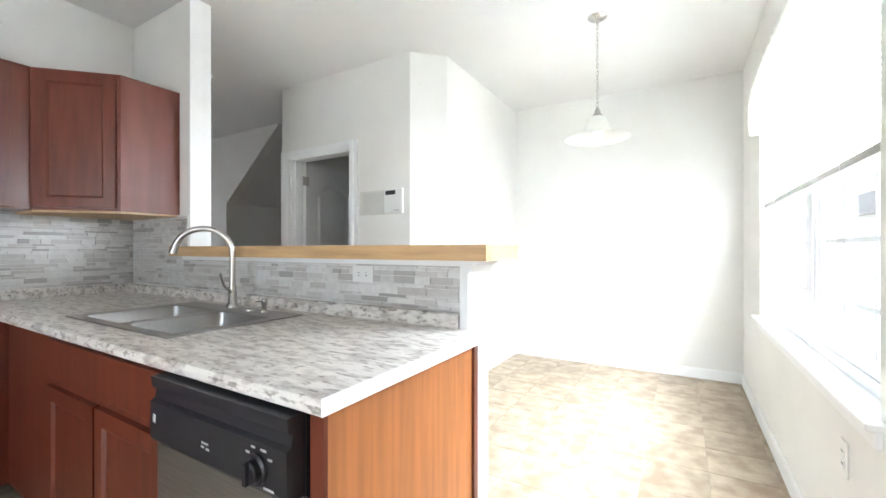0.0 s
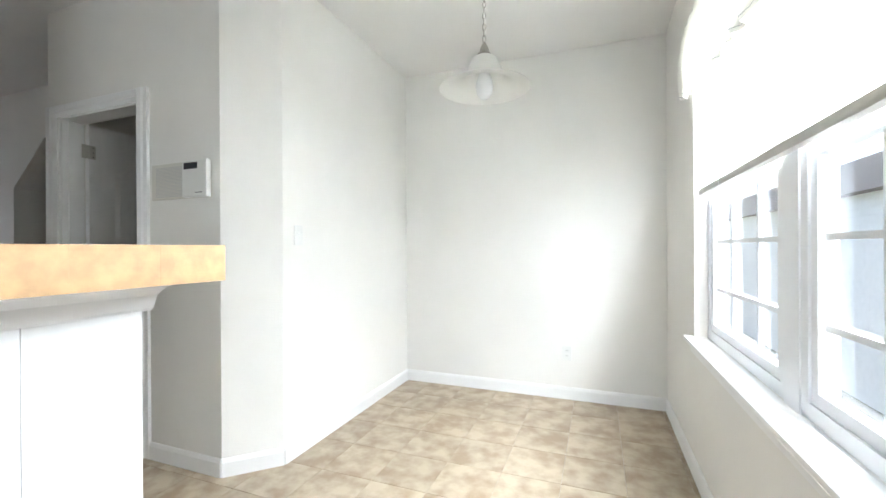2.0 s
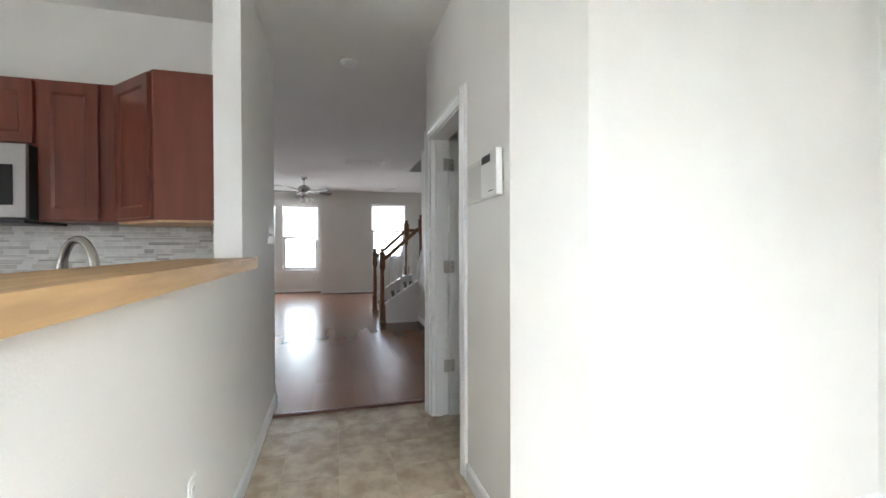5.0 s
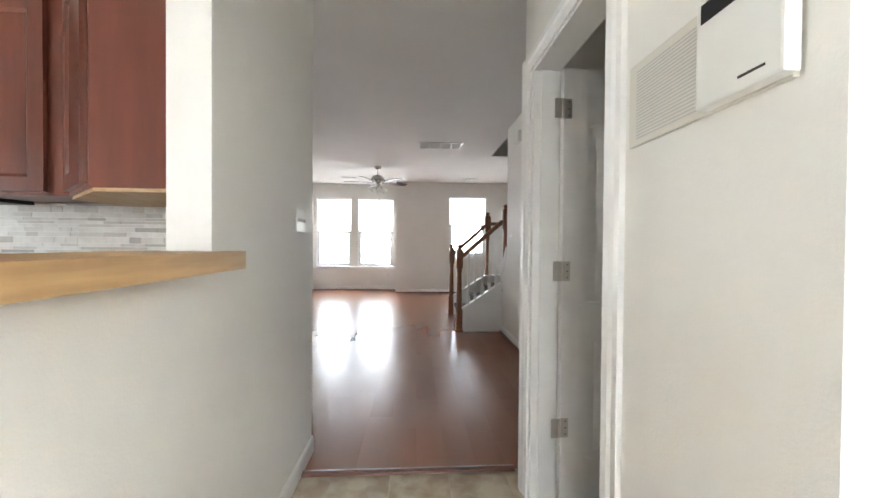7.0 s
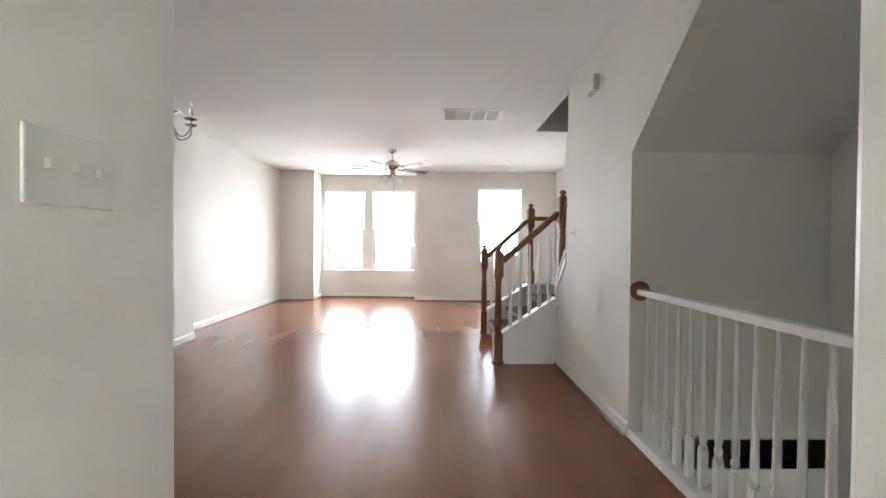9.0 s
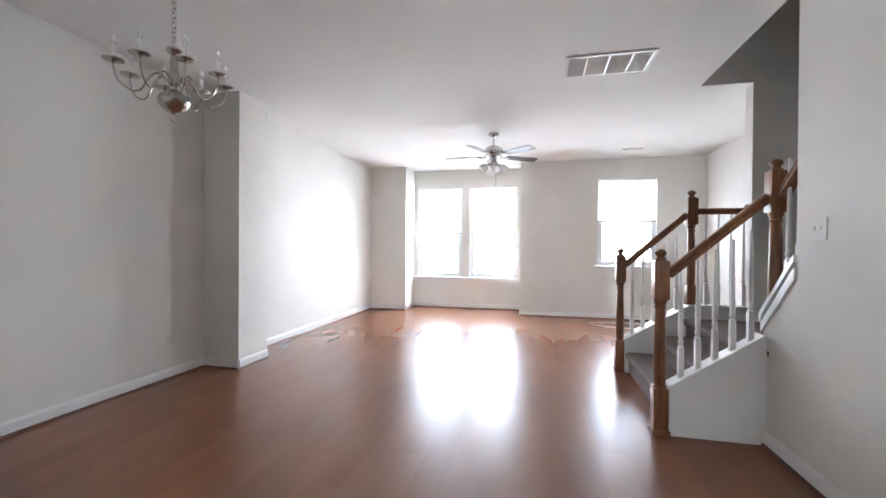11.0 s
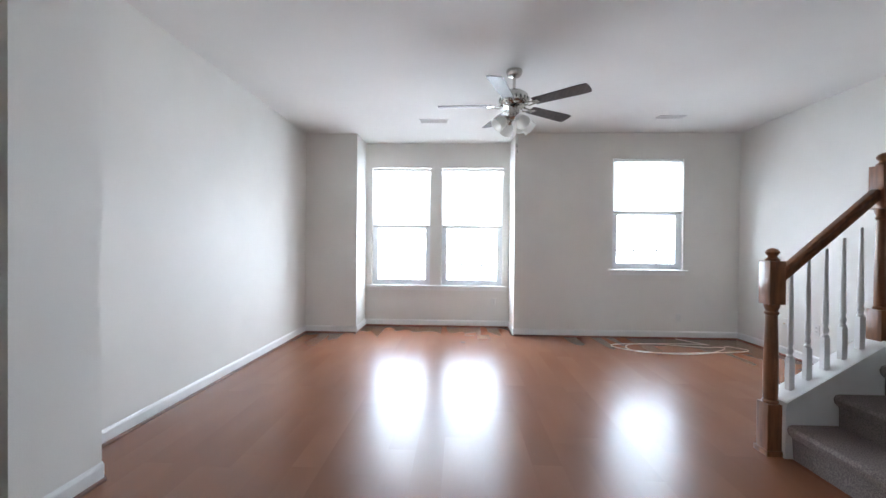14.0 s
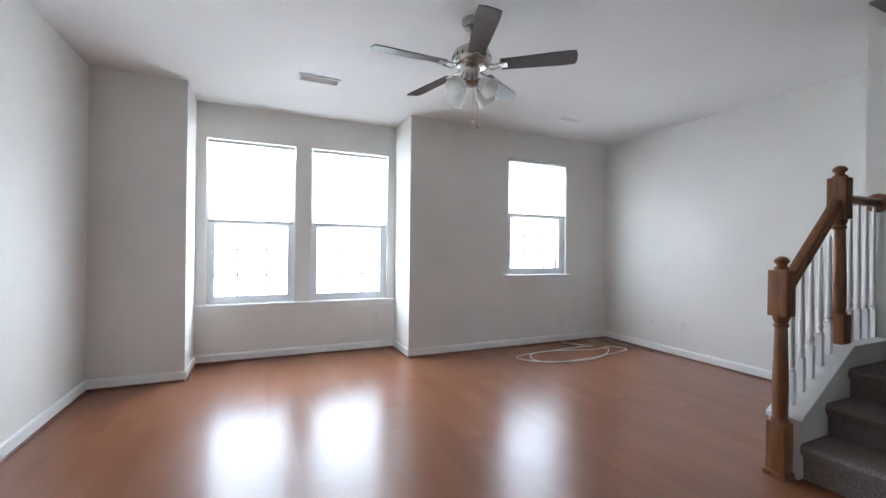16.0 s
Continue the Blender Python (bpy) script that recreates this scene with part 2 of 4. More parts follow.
def thing(name, label, category, at=(0, 0, 0), group="", kind=""):
    group = group or GROUPS.get(name, "")
    e = new(name)
    e.empty_display_size = 0.05
    e.location = at
    return tagged(e, label, category, group, kind)


def structure(name, bm, material, label, category):
    return tagged(part(name, bm, material), label, category, kind="structure")


def rects(a0, a1, z0, z1, holes):
    """The rectangle a0..a1, z0..z1 less holes (b0, b1, c0, c1), as boxes side by side."""
    out, cur = [], a0
    for b0, b1, c0, c1 in sorted(holes):
        if b0 > cur:
            out.append((cur, b0, z0, z1))
        if c0 > z0:
            out.append((b0, b1, z0, c0))
        if c1 < z1:
            out.append((b0, b1, c1, z1))
        cur = b1
    if cur < a1:
        out.append((cur, a1, z0, z1))
    return out


def wall(name, axis, p0, p1, a0, a1, z0=0.0, z1=CEIL, holes=(), label="off-white painted drywall wall", material=None):
    bm = bmesh.new()
    for b0, b1, c0, c1 in rects(a0, a1, z0, z1, holes):
        if axis == "x":
            box(bm, p0, p1, b0, b1, c0, c1)
        else:
            box(bm, b0, b1, p0, p1, c0, c1)
    return structure(name, bm, material or M_WALL, label, "wall")


BASE_N = [0]


def baseboard(p, q, shoe, h=0.095):
    """A skirting along the wall foot from p to q; the room is to the left of that way."""
    p, q = Vector((*p, 0)), Vector((*q, 0))
    d = q - p
    ang = math.atan2(d.y, d.x)
    m = Matrix.Translation(p) @ Matrix.Rotation(ang, 4, "Z")
    ob = thing("baseboard", "white painted baseboard with " + ("brown shoe moulding" if shoe else "an eased top edge"), "baseboard", kind="structure")
    ob.matrix_world = m
    bm = bmesh.new()
    prism(bm, [(0, 0), (0.014, 0), (0.014, h - 0.02), (0.009, h - 0.006), (0.004, h), (0, h)], 0, d.length, "x")
    part("board", bm, M_TRIM, ob)
    if shoe:
        bm = bmesh.new()
        prism(bm, [(0.0145, 0.0), (0.028, 0.0), (0.026, 0.009), (0.021, 0.015), (0.0145, 0.017)], 0.0, d.length, "x")
        part("shoe_moulding", bm, M_SHOE, ob, "thin brown shoe moulding")


# ---- shell ----
E_X, N_Y, END_X, BAY_X, R_Y, L_Y = 1.33, 5.10, -10.60, -11.15, 5.275, -0.56
wall("wall_nook_window", "x", E_X, E_X + 0.15, -1.72, N_Y + 0.12, holes=[(2.25, 4.21, 0.70, 2.24)])
wall("wall_nook_back", "y", N_Y, N_Y + 0.12, -2.42, E_X)
bm = bmesh.new()
prism(bm, [(-0.98, 3.335), (-0.765, 3.55), (-0.765, N_Y), (-0.885, N_Y), (-0.885, 3.60), (-1.03, 3.455), (-1.03, 3.335)], 0, CEIL, "z")
structure("wall_nook_side", bm, M_WALL, "off-white wall with an angled corner beside the hall", "wall")
wall("wall_hall", "y", 3.335, 3.455, -1.587, -1.03)
wall("wall_hall_over_door", "y", 3.335, 3.455, -2.40, -1.587, z0=2.06)
wall("wall_hall_end", "x", -2.51, -2.40, 3.335, R_Y)
wall("wall_stairwell_upper_east", "x", -2.54, -2.42, 4.085, R_Y, CEIL + 0.2, 5.2)
wall("wall_kitchen_hall", "y", 2.07, 2.19, -2.91, -1.745)
wall("wall_kitchen_west", "x", -2.59, -2.47, -1.72, 2.07)
# the opening is invented, it lets the kitchen fill lamp in
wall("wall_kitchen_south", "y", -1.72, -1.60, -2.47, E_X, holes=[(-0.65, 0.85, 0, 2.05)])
wall("wall_dining_east", "x", -2.91, -2.79, -0.66, 2.07)
wall("wall_dining_side", "y", -0.80, -0.66, -6.63, -2.79)
bm = bmesh.new()
box(bm, -7.06, -6.63, -0.80, -0.25, 0, CEIL)
structure("wall_column", bm, M_WALL, "off-white boxed-out wall column", "wall")
wall("wall_living_side", "y", -0.80, L_Y, -11.3, -7.06)
wall("wall_living_end", "x", END_X - 0.15, END_X, L_Y, R_Y, holes=[(0.154, 2.31, 0, CEIL), (3.62, 4.55, 0.91, 2.40)])
wall("wall_bay_back", "x", BAY_X - 0.15, BAY_X, 0.004, 2.46, holes=[(0.25, 1.13, 0.61, 2.37), (1.30, 2.21, 0.61, 2.37)])
wall("wall_bay_left", "y", 0.004, 0.154, BAY_X, END_X - 0.15)
wall("wall_bay_right", "y", 2.31, 2.46, BAY_X, END_X - 0.15)
wall("wall_living_far_side", "y", R_Y, R_Y + 0.12, -10.75, -2.42, z0=-1.6, z1=5.2)
wall("wall_stair_stub", "x", -7.60, -7.46, 4.52, R_Y)
bm = bmesh.new()
prism(bm, [(-6.14, 0), (-4.54, 0), (-4.54, 1.81), (-3.43, CEIL), (-5.815, CEIL), (-5.815, 1.10), (-6.14, 0.78)], 4.00, 4.12, "y")
structure("wall_stair", bm, M_WALL, "off-white stair wall with a sloping opening", "wall")
wall("wall_stairwell_upper_front", "y", 4.085, 4.18, -7.45, -2.42, CEIL + 0.2, 5.2)
wall("wall_stairwell_upper_end", "x", -7.57, -7.45, 4.085, R_Y, CEIL + 0.2, 5.2)
wall("wall_stairwell_lower", "y", 4.0, 4.12, -4.54, -2.54, -1.6, -0.2)
wall("wall_stairwell_lower_end", "x", -4.64, -4.54, 4.12, R_Y, -1.6, 1.81)
bm = bmesh.new()
box(bm, -2.59, E_X + 0.15, -1.72, N_Y + 0.12, CEIL, CEIL + 0.2)
box(bm, -11.4, -2.59, -0.8, 4.085, CEIL, CEIL + 0.2)
box(bm, -10.75, -7.45, 4.085, R_Y, CEIL, CEIL + 0.2)
box(bm, -3.43, -2.59, 4.085, R_Y, CEIL, CEIL + 0.2)
structure("ceiling", bm, M_CEIL, "matt off-white ceiling with light stipple", "ceiling")
bm = bmesh.new()
box(bm, -7.6, -2.4, 4.0, R_Y + 0.1, 5.2, 5.3)
structure("ceiling_stairwell", bm, M_CEIL, "off-white ceiling over the stairwell", "ceiling")
bm = bmesh.new()
prism(bm, [(-4.54, 1.81), (-3.43, CEIL), (-3.43, CEIL + 0.19), (-4.54, 2.0)], 4.12, R_Y, "y")
structure("ceiling_stair_soffit", bm, M_CEIL, "sloping painted soffit under the stairs", "ceiling")

# ---- half wall and column trims ----
bm = bmesh.new()
box(bm, -1.745, 0.20, 2.05, 2.19, 0, 1.139)
structure("wall_half", bm, M_WALL, "white half wall between kitchen and hall", "wall")


# ---- windows ----
def window(name, axis_x, y0, y1, z0, z1, room, cols, rows_z, blind_to, span=None):
    """A window in a wall along y. room: +1 if the room lies towards +x of the glass."""
    e = thing(name, "white vinyl window with muntins and a half-lowered blind", "window", kind="structure")
    s = room
    fx = axis_x

    def bx(bm, d0, d1, *r):
        box(bm, min(fx + s * d0, fx + s * d1), max(fx + s * d0, fx + s * d1), *r)
    bm = bmesh.new()
    for r in ((y0, y1, z0, z0 + 0.045), (y0, y1, z1 - 0.045, z1), (y0, y0 + 0.04, z0 + 0.045, z1 - 0.045), (y1 - 0.04, y1, z0 + 0.045, z1 - 0.045)):
        bx(bm, -0.035, 0.035, *r)
    part("window_frame", bm, M_VIN_W, e)
    bm = bmesh.new()
    zm = rows_z[-1]
    for r in ((y0 + 0.04, y1 - 0.04, zm - 0.02, zm + 0.02), (y0 + 0.04, y1 - 0.04, z0 + 0.045, z0 + 0.08), (y0 + 0.04, y0 + 0.075, z0 + 0.08, zm - 0.02), (y1 - 0.075, y1 - 0.04, z0 + 0.08, zm - 0.02)):
        bx(bm, -0.006, 0.028, *r)
    part("sash", bm, M_VIN_W, e)
    for z in rows_z[:-1]:
        bm = bmesh.new()
        bx(bm, -0.004, 0.012, y0 + 0.075, y1 - 0.075, z - 0.009, z + 0.009)
        part("muntin", bm, M_VIN_W, e)
    for i in range(1, cols):
        y = y0 + (y1 - y0) * i / cols
        bm = bmesh.new()
        bx(bm, -0.006, 0.010, y - 0.009, y + 0.009, z0 + 0.08, zm - 0.02)
        part("muntin", bm, M_VIN_W, e)
    bm = bmesh.new()
    bx(bm, -0.011, -0.008, y0 + 0.03, y1 - 0.03, z0 + 0.03, z1 - 0.03)
    pane = part("pane", bm, M_GLASS, e)
    pane.visible_shadow = False
    if span == ():
        return e
    y0, y1 = span or (y0, y1)
    blind = thing("window_blind", "white slatted mini blind lowered to mid window", "blind")
    bm = bmesh.new()
    bx(bm, 0.045, 0.085, y0 + 0.015, y1 - 0.015, z1 - 0.035, z1 - 0.004)
    part("headrail", bm, M_TRIM, blind)
    bm = bmesh.new()
    bx(bm, 0.05, 0.078, y0 + 0.02, y1 - 0.02, blind_to, blind_to + 0.028)
    part("bottom_rail", bm, M_SATIN, blind, "grey bottom rail with the stacked slats")
    me = None
    z = blind_to + 0.04
    while z < z1 - 0.04:
        if me is None:
            bm = bmesh.new()
            vs = box(bm, -0.0115, 0.0115, 0, y1 - y0 - 0.008, -0.0008, 0.0008)
            for v in vs:
                v.co = Matrix.Rotation(radians(62) * s, 4, "Y") @ v.co
            me = finish("slat", bm, M_SLAT)
        o = new("slat", me)
        o.parent = blind
        o.location = (fx + s * 0.065, y0 + 0.004, z)
        z += 0.0215
    for f in (0.2, 0.8):
        bm = bmesh.new()
        y = y0 + (y1 - y0) * f
        tube(bm, [(fx + s * 0.079, y, blind_to), (fx + s * 0.079, y, z1 - 0.02)], 0.0012, 5)
        part("ladder_cord", bm, M_TRIM, blind)
    return e


def sill(name, x0, x1, y0, y1, z, apron_x, s):
    e = thing(name, "white painted window sill board", "window sill", kind="structure")
    bm = bmesh.new()
    box(bm, x0, x1, y0, y1, z - 0.022, z, bevel=0.005)
    part("sill_board", bm, M_TRIM, e)
    if apron_x:
        bm = bmesh.new()
        box(bm, min(apron_x, apron_x + s * 0.014), max(apron_x, apron_x + s * 0.014), y0 + 0.03, y1 - 0.03, z - 0.075, z - 0.023)
        part("apron", bm, M_TRIM, e)


G = 1.425
window("window_1", G, 3.28, 4.205, 0.725, 2.235, -1, 3, (0.98, 1.215, 1.45), 1.455, (2.255, 4.205))
window("window_2", G, 2.255, 3.18, 0.725, 2.235, -1, 3, (0.98, 1.215, 1.45), 1.455, ())
bm = bmesh.new()
box(bm, G - 0.04, G + 0.04, 3.18, 3.28, 0.722, 2.24)
structure("trim_mullion", bm, M_VIN_W, "white mullion post between paired windows", "trim")
sill("window_sill_nook", E_X - 0.045, G - 0.036, 2.20, 4.26, 0.722, E_X - 0.001, -1)
window("window_3", BAY_X - 0.08, 0.252, 1.128, 0.615, 2.365, 1, 3, (0.92, 1.20, 1.48), 1.485)
window("window_4", BAY_X - 0.08, 1.302, 2.208, 0.615, 2.365, 1, 3, (0.92, 1.20, 1.48), 1.485)
sill("window_sill_bay", BAY_X - 0.044, BAY_X + 0.04, 0.158, 2.306, 0.612, BAY_X + 0.001, 1)
window("window_5", END_X - 0.08, 3.622, 4.548, 0.915, 2.395, 1, 3, (1.17, 1.42, 1.66), 1.665)
sill("window_sill_side", END_X - 0.044, END_X + 0.045, 3.57, 4.60, 0.912, END_X + 0.001, 1)

# unseen glazed door, made up to go with the kitchen fill lamp
unseen_door = thing("added_door", "unseen white framed glazed door, added to let light into the kitchen", "door", kind="structure")
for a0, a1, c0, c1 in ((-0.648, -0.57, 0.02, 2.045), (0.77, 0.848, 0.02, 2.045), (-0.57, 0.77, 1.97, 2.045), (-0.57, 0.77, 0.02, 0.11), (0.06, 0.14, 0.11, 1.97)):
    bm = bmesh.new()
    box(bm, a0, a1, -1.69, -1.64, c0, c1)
    part("frame", bm, M_VIN_W, unseen_door)
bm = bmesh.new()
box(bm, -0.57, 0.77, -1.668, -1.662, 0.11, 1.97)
pane2 = part("pane", bm, M_GLASS, unseen_door)
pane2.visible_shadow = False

# ---- outside ----
bm = bmesh.new()
box(bm, -200, 200, -200, 200, -3.2, -3.0)
tagged(part("ground", bm, M_GRASS), "lawn outside the windows", "ground", kind="structure")


def house(x, y, w, d, h, turn, glazed=True):
    e = thing("neighbour_house", "pale sided house with a grey gable roof", "house", (x, y, -3.0))
    e.rotation_euler = (0, 0, turn)
    bm = bmesh.new()
    box(bm, -w / 2, w / 2, -d / 2, d / 2, 0, h)
    for i in range(int(h / 0.2)):
        prism(bm, [(-d / 2 - 0.02, 0.2 * i), (-d / 2, 0.2 * i), (-d / 2, 0.2 * i + 0.19)], -w / 2, w / 2, "x")
    part("wall", bm, M_SIDING, e)
    bm = bmesh.new()
    prism(bm, [(-d / 2 - 0.4, h), (d / 2 + 0.4, h), (0, h + 2.4)], -w / 2 - 0.3, w / 2 + 0.3, "x")
    part("roof", bm, M_ROOF, e)
    for k in (-0.3, 0.0, 0.3) if glazed else ():
        bm = bmesh.new()
        box(bm, w * k - 0.5, w * k + 0.5, -d / 2 - 0.06, -d / 2 - 0.025, h * 0.45, h * 0.45 + 1.5)
        part("window", bm, M_GLASSBLK, e)


house(11.5, 32, 90, 8, 5.6, radians(-90), False)
house(-44, 4, 14, 8, 5.2, radians(90))


def tree(x, y, h, seed):
    rr = random.Random(seed)
    e = thing("autumn_tree", "small tree with rusty autumn leaves", "tree", (x, y, -3.0))
    bm = bmesh.new()
    tube(bm, [(0, 0, 0), (0.05, 0.02, h * 0.4), (0.0, 0.1, h * 0.8)], [0.16, 0.11, 0.04], 8)
    for k in range(7):
        a = rr.uniform(0, 6.28)
        z = h * rr.uniform(0.35, 0.7)
        tube(bm, [(0, 0, z), (math.cos(a) * h * 0.14, math.sin(a) * h * 0.14, z + h * 0.1), (math.cos(a) * h * 0.25, math.sin(a) * h * 0.25, z + h * 0.16)], [0.05, 0.035, 0.012], 6)
    part("trunk", bm, M_BARK, e)
    vv, ff = [], []
    for k in range(1500):
        a, r = rr.uniform(0, 6.28), h * 0.33 * rr.random() ** 0.5
        z = h * rr.uniform(0.35, 1.0)
        r *= 1.15 - abs(z / h - 0.6) * 1.6
        c = Vector((math.cos(a) * r, math.sin(a) * r, z))
        u = Vector((rr.gauss(0, 1), rr.gauss(0, 1), rr.gauss(0, 1))).normalized() * 0.10
        w = u.orthogonal().normalized() * 0.06
        i = len(vv)
        vv += [c - u, c + w, c + u, c - w]
        ff.append((i, i + 1, i + 2, i + 3))
    me = bpy.data.meshes.new("crown")
    me.from_pydata(vv, [], ff)
    me.materials.append(M_LEAF)
    ob = new("crown", me)
    ob.parent = e


for k, (x, y, h) in enumerate(((-26, -1, 3.6), (-29, 2.5, 4.2), (-27, 5.5, 3.4), (-32, 8, 4.4))):
    tree(x, y, h, k)

# ---- baseboards and trims ----
for p, q, shoe in (
    ((E_X, -1.6), (E_X, N_Y), False), ((E_X, N_Y), (-0.765, N_Y), False), ((-0.765, N_Y), (-0.765, 3.55), False),
    ((-0.765, 3.55), (-0.98, 3.335), False), ((-0.98, 3.335), (-1.528, 3.335), False),
    ((-2.91, 2.19), (0.20, 2.19), False), ((-2.91, -0.66), (-2.91, 2.19), True),
    ((-6.63, -0.66), (-2.91, -0.66), True), ((-6.63, -0.25), (-6.63, -0.66), True), ((-7.06, -0.25), (-6.63, -0.25), True),
    ((-7.06, L_Y), (-7.06, -0.25), True), ((END_X, L_Y), (-7.06, L_Y), True), ((END_X, 0.154), (END_X, L_Y), True),
    ((BAY_X, 0.154), (END_X, 0.154), True), ((BAY_X, 2.31), (BAY_X, 0.154), True), ((END_X, 2.31), (BAY_X, 2.31), True),
    ((END_X, R_Y), (END_X, 2.31), True), ((-7.60, R_Y), (END_X, R_Y), True), ((-7.60, 4.52), (-7.60, R_Y), True),
    ((-4.54, 4.00), (-6.14, 4.00), True), ((-2.51, 3.335), (-2.51, 4.0), True),
):
    baseboard(p, q, shoe)
bm = bmesh.new()
prism(bm, [(-2.695, 0.0), (-2.64, 0.0), (-2.648, 0.012), (-2.668, 0.016), (-2.688, 0.012)], 2.205, 3.335, "y")
structure("trim_threshold", bm, M_SHOE, "brown wooden threshold strip between vinyl and laminate", "threshold")
bm = bmesh.new()
box(bm, -1.7445, -1.733, 2.066, 2.194, 1.198, CEIL)
structure("trim_column_end", bm, M_TRIM, "white painted end of the kitchen wall", "trim")

# ---- hall door ----
casing = thing("door_casing", "white moulded door casing and jamb", "door casing", kind="structure")


def casing_bar(bm, x0, x1, z0, z1):
    box(bm, x0, x1, 3.322, 3.3345, z0, z1)


for x0, x1, inner in ((-2.505, -2.40, 1), (-1.612, -1.525, -1)):
    bm = bmesh.new()
    w = x1 - x0
    prism(bm, [(x0, 3.3345), (x1, 3.3345), (x1, 3.318 if inner < 0 else 3.326), (x0 + w * 0.6, 3.322), (x0 + w * 0.45, 3.315), (x0 + 0.01, 3.313), (x0, 3.318)], 0, 2.12, "z")
    part("casing_side", bm, M_TRIM, casing)
bm = bmesh.new()
prism(bm, [(3.3345, 2.045), (3.325, 2.045), (3.320, 2.075), (3.313, 2.085), (3.313, 2.112), (3.318, 2.12), (3.3345, 2.12)], -2.40, -1.612, "x")
part("casing_head", bm, M_TRIM, casing)
for x0, x1, z0, z1 in ((-2.3995, -2.368, 0, 2.0595), (-1.619, -1.5875, 0, 2.0595), (-2.368, -1.619, 2.035, 2.0595)):
    bm = bmesh.new()
    box(bm, x0, x1, 3.336, 3.46, z0, z1)
    part("jamb", bm, M_TRIM, casing)
for x0, x1 in ((-2.368, -2.356), (-1.631, -1.619)):
    bm = bmesh.new()
    box(bm, x0, x1, 3.37, 3.42, 0, 2.034)
    part("stop", bm, M_TRIM, casing)

door = thing("door_1", "white two-panel arch-top door standing wide open", "door", (-2.362, 3.462, 0.008), kind="structure")
door.rotation_euler = (0, 0, radians(93))
LW, LH = 0.755, 2.025


def arch(x0, x1, z0, z1, rise, n=14):
    pts = [(x0, z0), (x1, z0)]
    for i in range(n + 1):
        u = i / n
        pts.append((x1 + (x0 - x1) * u, z1 + rise * math.sin(math.pi * u) ** 1.4))
    return pts


bm = bmesh.new()
box(bm, 0, LW, -0.030, 0.0, 0, LH)
box(bm, 0, LW, -0.036, -0.030, 0, 0.001)
part("door_leaf", bm, M_DOOR, door)
# face boards stand proud of the recessed panels
bm = bmesh.new()
for x0, x1, z0, z1 in ((0, 0.125, 0, LH), (LW - 0.125, LW, 0, LH), (0.125, LW - 0.125, 0, 0.22), (0.125, LW - 0.125, 0.80, 0.95)):
    box(bm, x0, x1, -0.0385, -0.0301, z0, z1)
top = arch(0.125, LW - 0.125, 0.95, 1.76, 0.11)[2:]
prism(bm, top + [(0.125, LH), (LW - 0.125, LH)], -0.0385, -0.0301, "y")
part("face_rails", bm, M_DOOR, door)
for z0, z1, r in ((0.255, 0.765, 0.0), (0.985, 1.725, 0.11)):
    bm = bmesh.new()
    a = arch(0.165, LW - 0.165, z0, z1, r)
    b = arch(0.195, LW - 0.195, z0 + 0.03, z1 - 0.03, r * 0.95)
    va = [bm.verts.new((x, -0.0305, z)) for x, z in a]
    vb = [bm.verts.new((x, -0.0375, z)) for x, z in b]
    for i in range(len(va)):
        bm.faces.new((va[i], va[(i + 1) % len(va)], vb[(i + 1) % len(va)], vb[i]))
    bm.faces.new(vb)
    part("raised_panel", bm, M_DOOR, door)
for z in (0.37, 1.095, 1.84):
    bm = bmesh.new()
    box(bm, 0.002, 0.038, -0.0405, -0.0386, z - 0.045, z + 0.045, bevel=0.0008)
    lathe(bm, [(0.006, z - 0.045), (0.006, z + 0.045)], Matrix.Translation((-0.006, -0.04, 0)), 10)
    box(bm, -0.046, -0.012, -0.044, -0.042, z - 0.045, z + 0.045, bevel=0.0008)
    h = part("hinge", bm, M_SATIN, door, "dull satin nickel hinge")
    for k in (-0.03, 0, 0.03):
        bm = bmesh.new()
        lathe(bm, [(0.0035, 0), (0.002, 0.0012)], Matrix.Translation((0.024, -0.0405, z + k)) @ Matrix.Rotation(radians(90), 4, "X"), 8)
        part("screw", bm, M_SLOT, h)
bm = bmesh.new()
lathe(bm, [(0.03, 0), (0.03, 0.006), (0.012, 0.01), (0.012, 0.03), (0.026, 0.04), (0.03, 0.055), (0.022, 0.066), (0.004, 0.069)], Matrix.Translation((0.69, -0.0385, 0.93)) @ Matrix.Rotation(radians(90), 4, "X"))
part("door_knob", bm, M_SATIN, door, "satin nickel door knob", True)

# ---- kitchen: half wall trim and bar ----
bm = bmesh.new()
box(bm, -1.73, 0.206, 2.018, 2.049, 1.12, 1.140)
box(bm, 0.172, 0.206, 2.018, 2.049, 0.0, 1.119)
box(bm, 0.2005, 0.206, 2.05, 2.1905, 0.0, 1.140)
prism(bm, [(0.2062, 1.095), (0.212, 1.10), (0.220, 1.12), (0.240, 1.132), (0.255, 1.136), (0.255, 1.1405), (0.2062, 1.1405)], 2.018, 2.205, "y")
structure("trim_half_wall", bm, M_TRIM, "white corner boards capping the half wall", "trim")
bar = thing("bar_top", "pale butcher block bar top on the half wall", "bar counter")
bm = bmesh.new()
n = 3
for i in range(n):
    a, b = 1.945 + 0.307 * i / n, 1.945 + 0.307 * (i + 1) / n
    x = -1.73
    rr = random.Random(40 + i)
    while x < 0.31:
        e = min(0.31, x + rr.uniform(0.5, 0.9))
        if 0.31 - e < 0.2:
            e = 0.31
        bm = bmesh.new()
        box(bm, x, e - 0.0002, a, b - 0.0002, 1.141, 1.197)
        part("board", bm, M_BAR, bar)
        x = e
bm = bmesh.new()
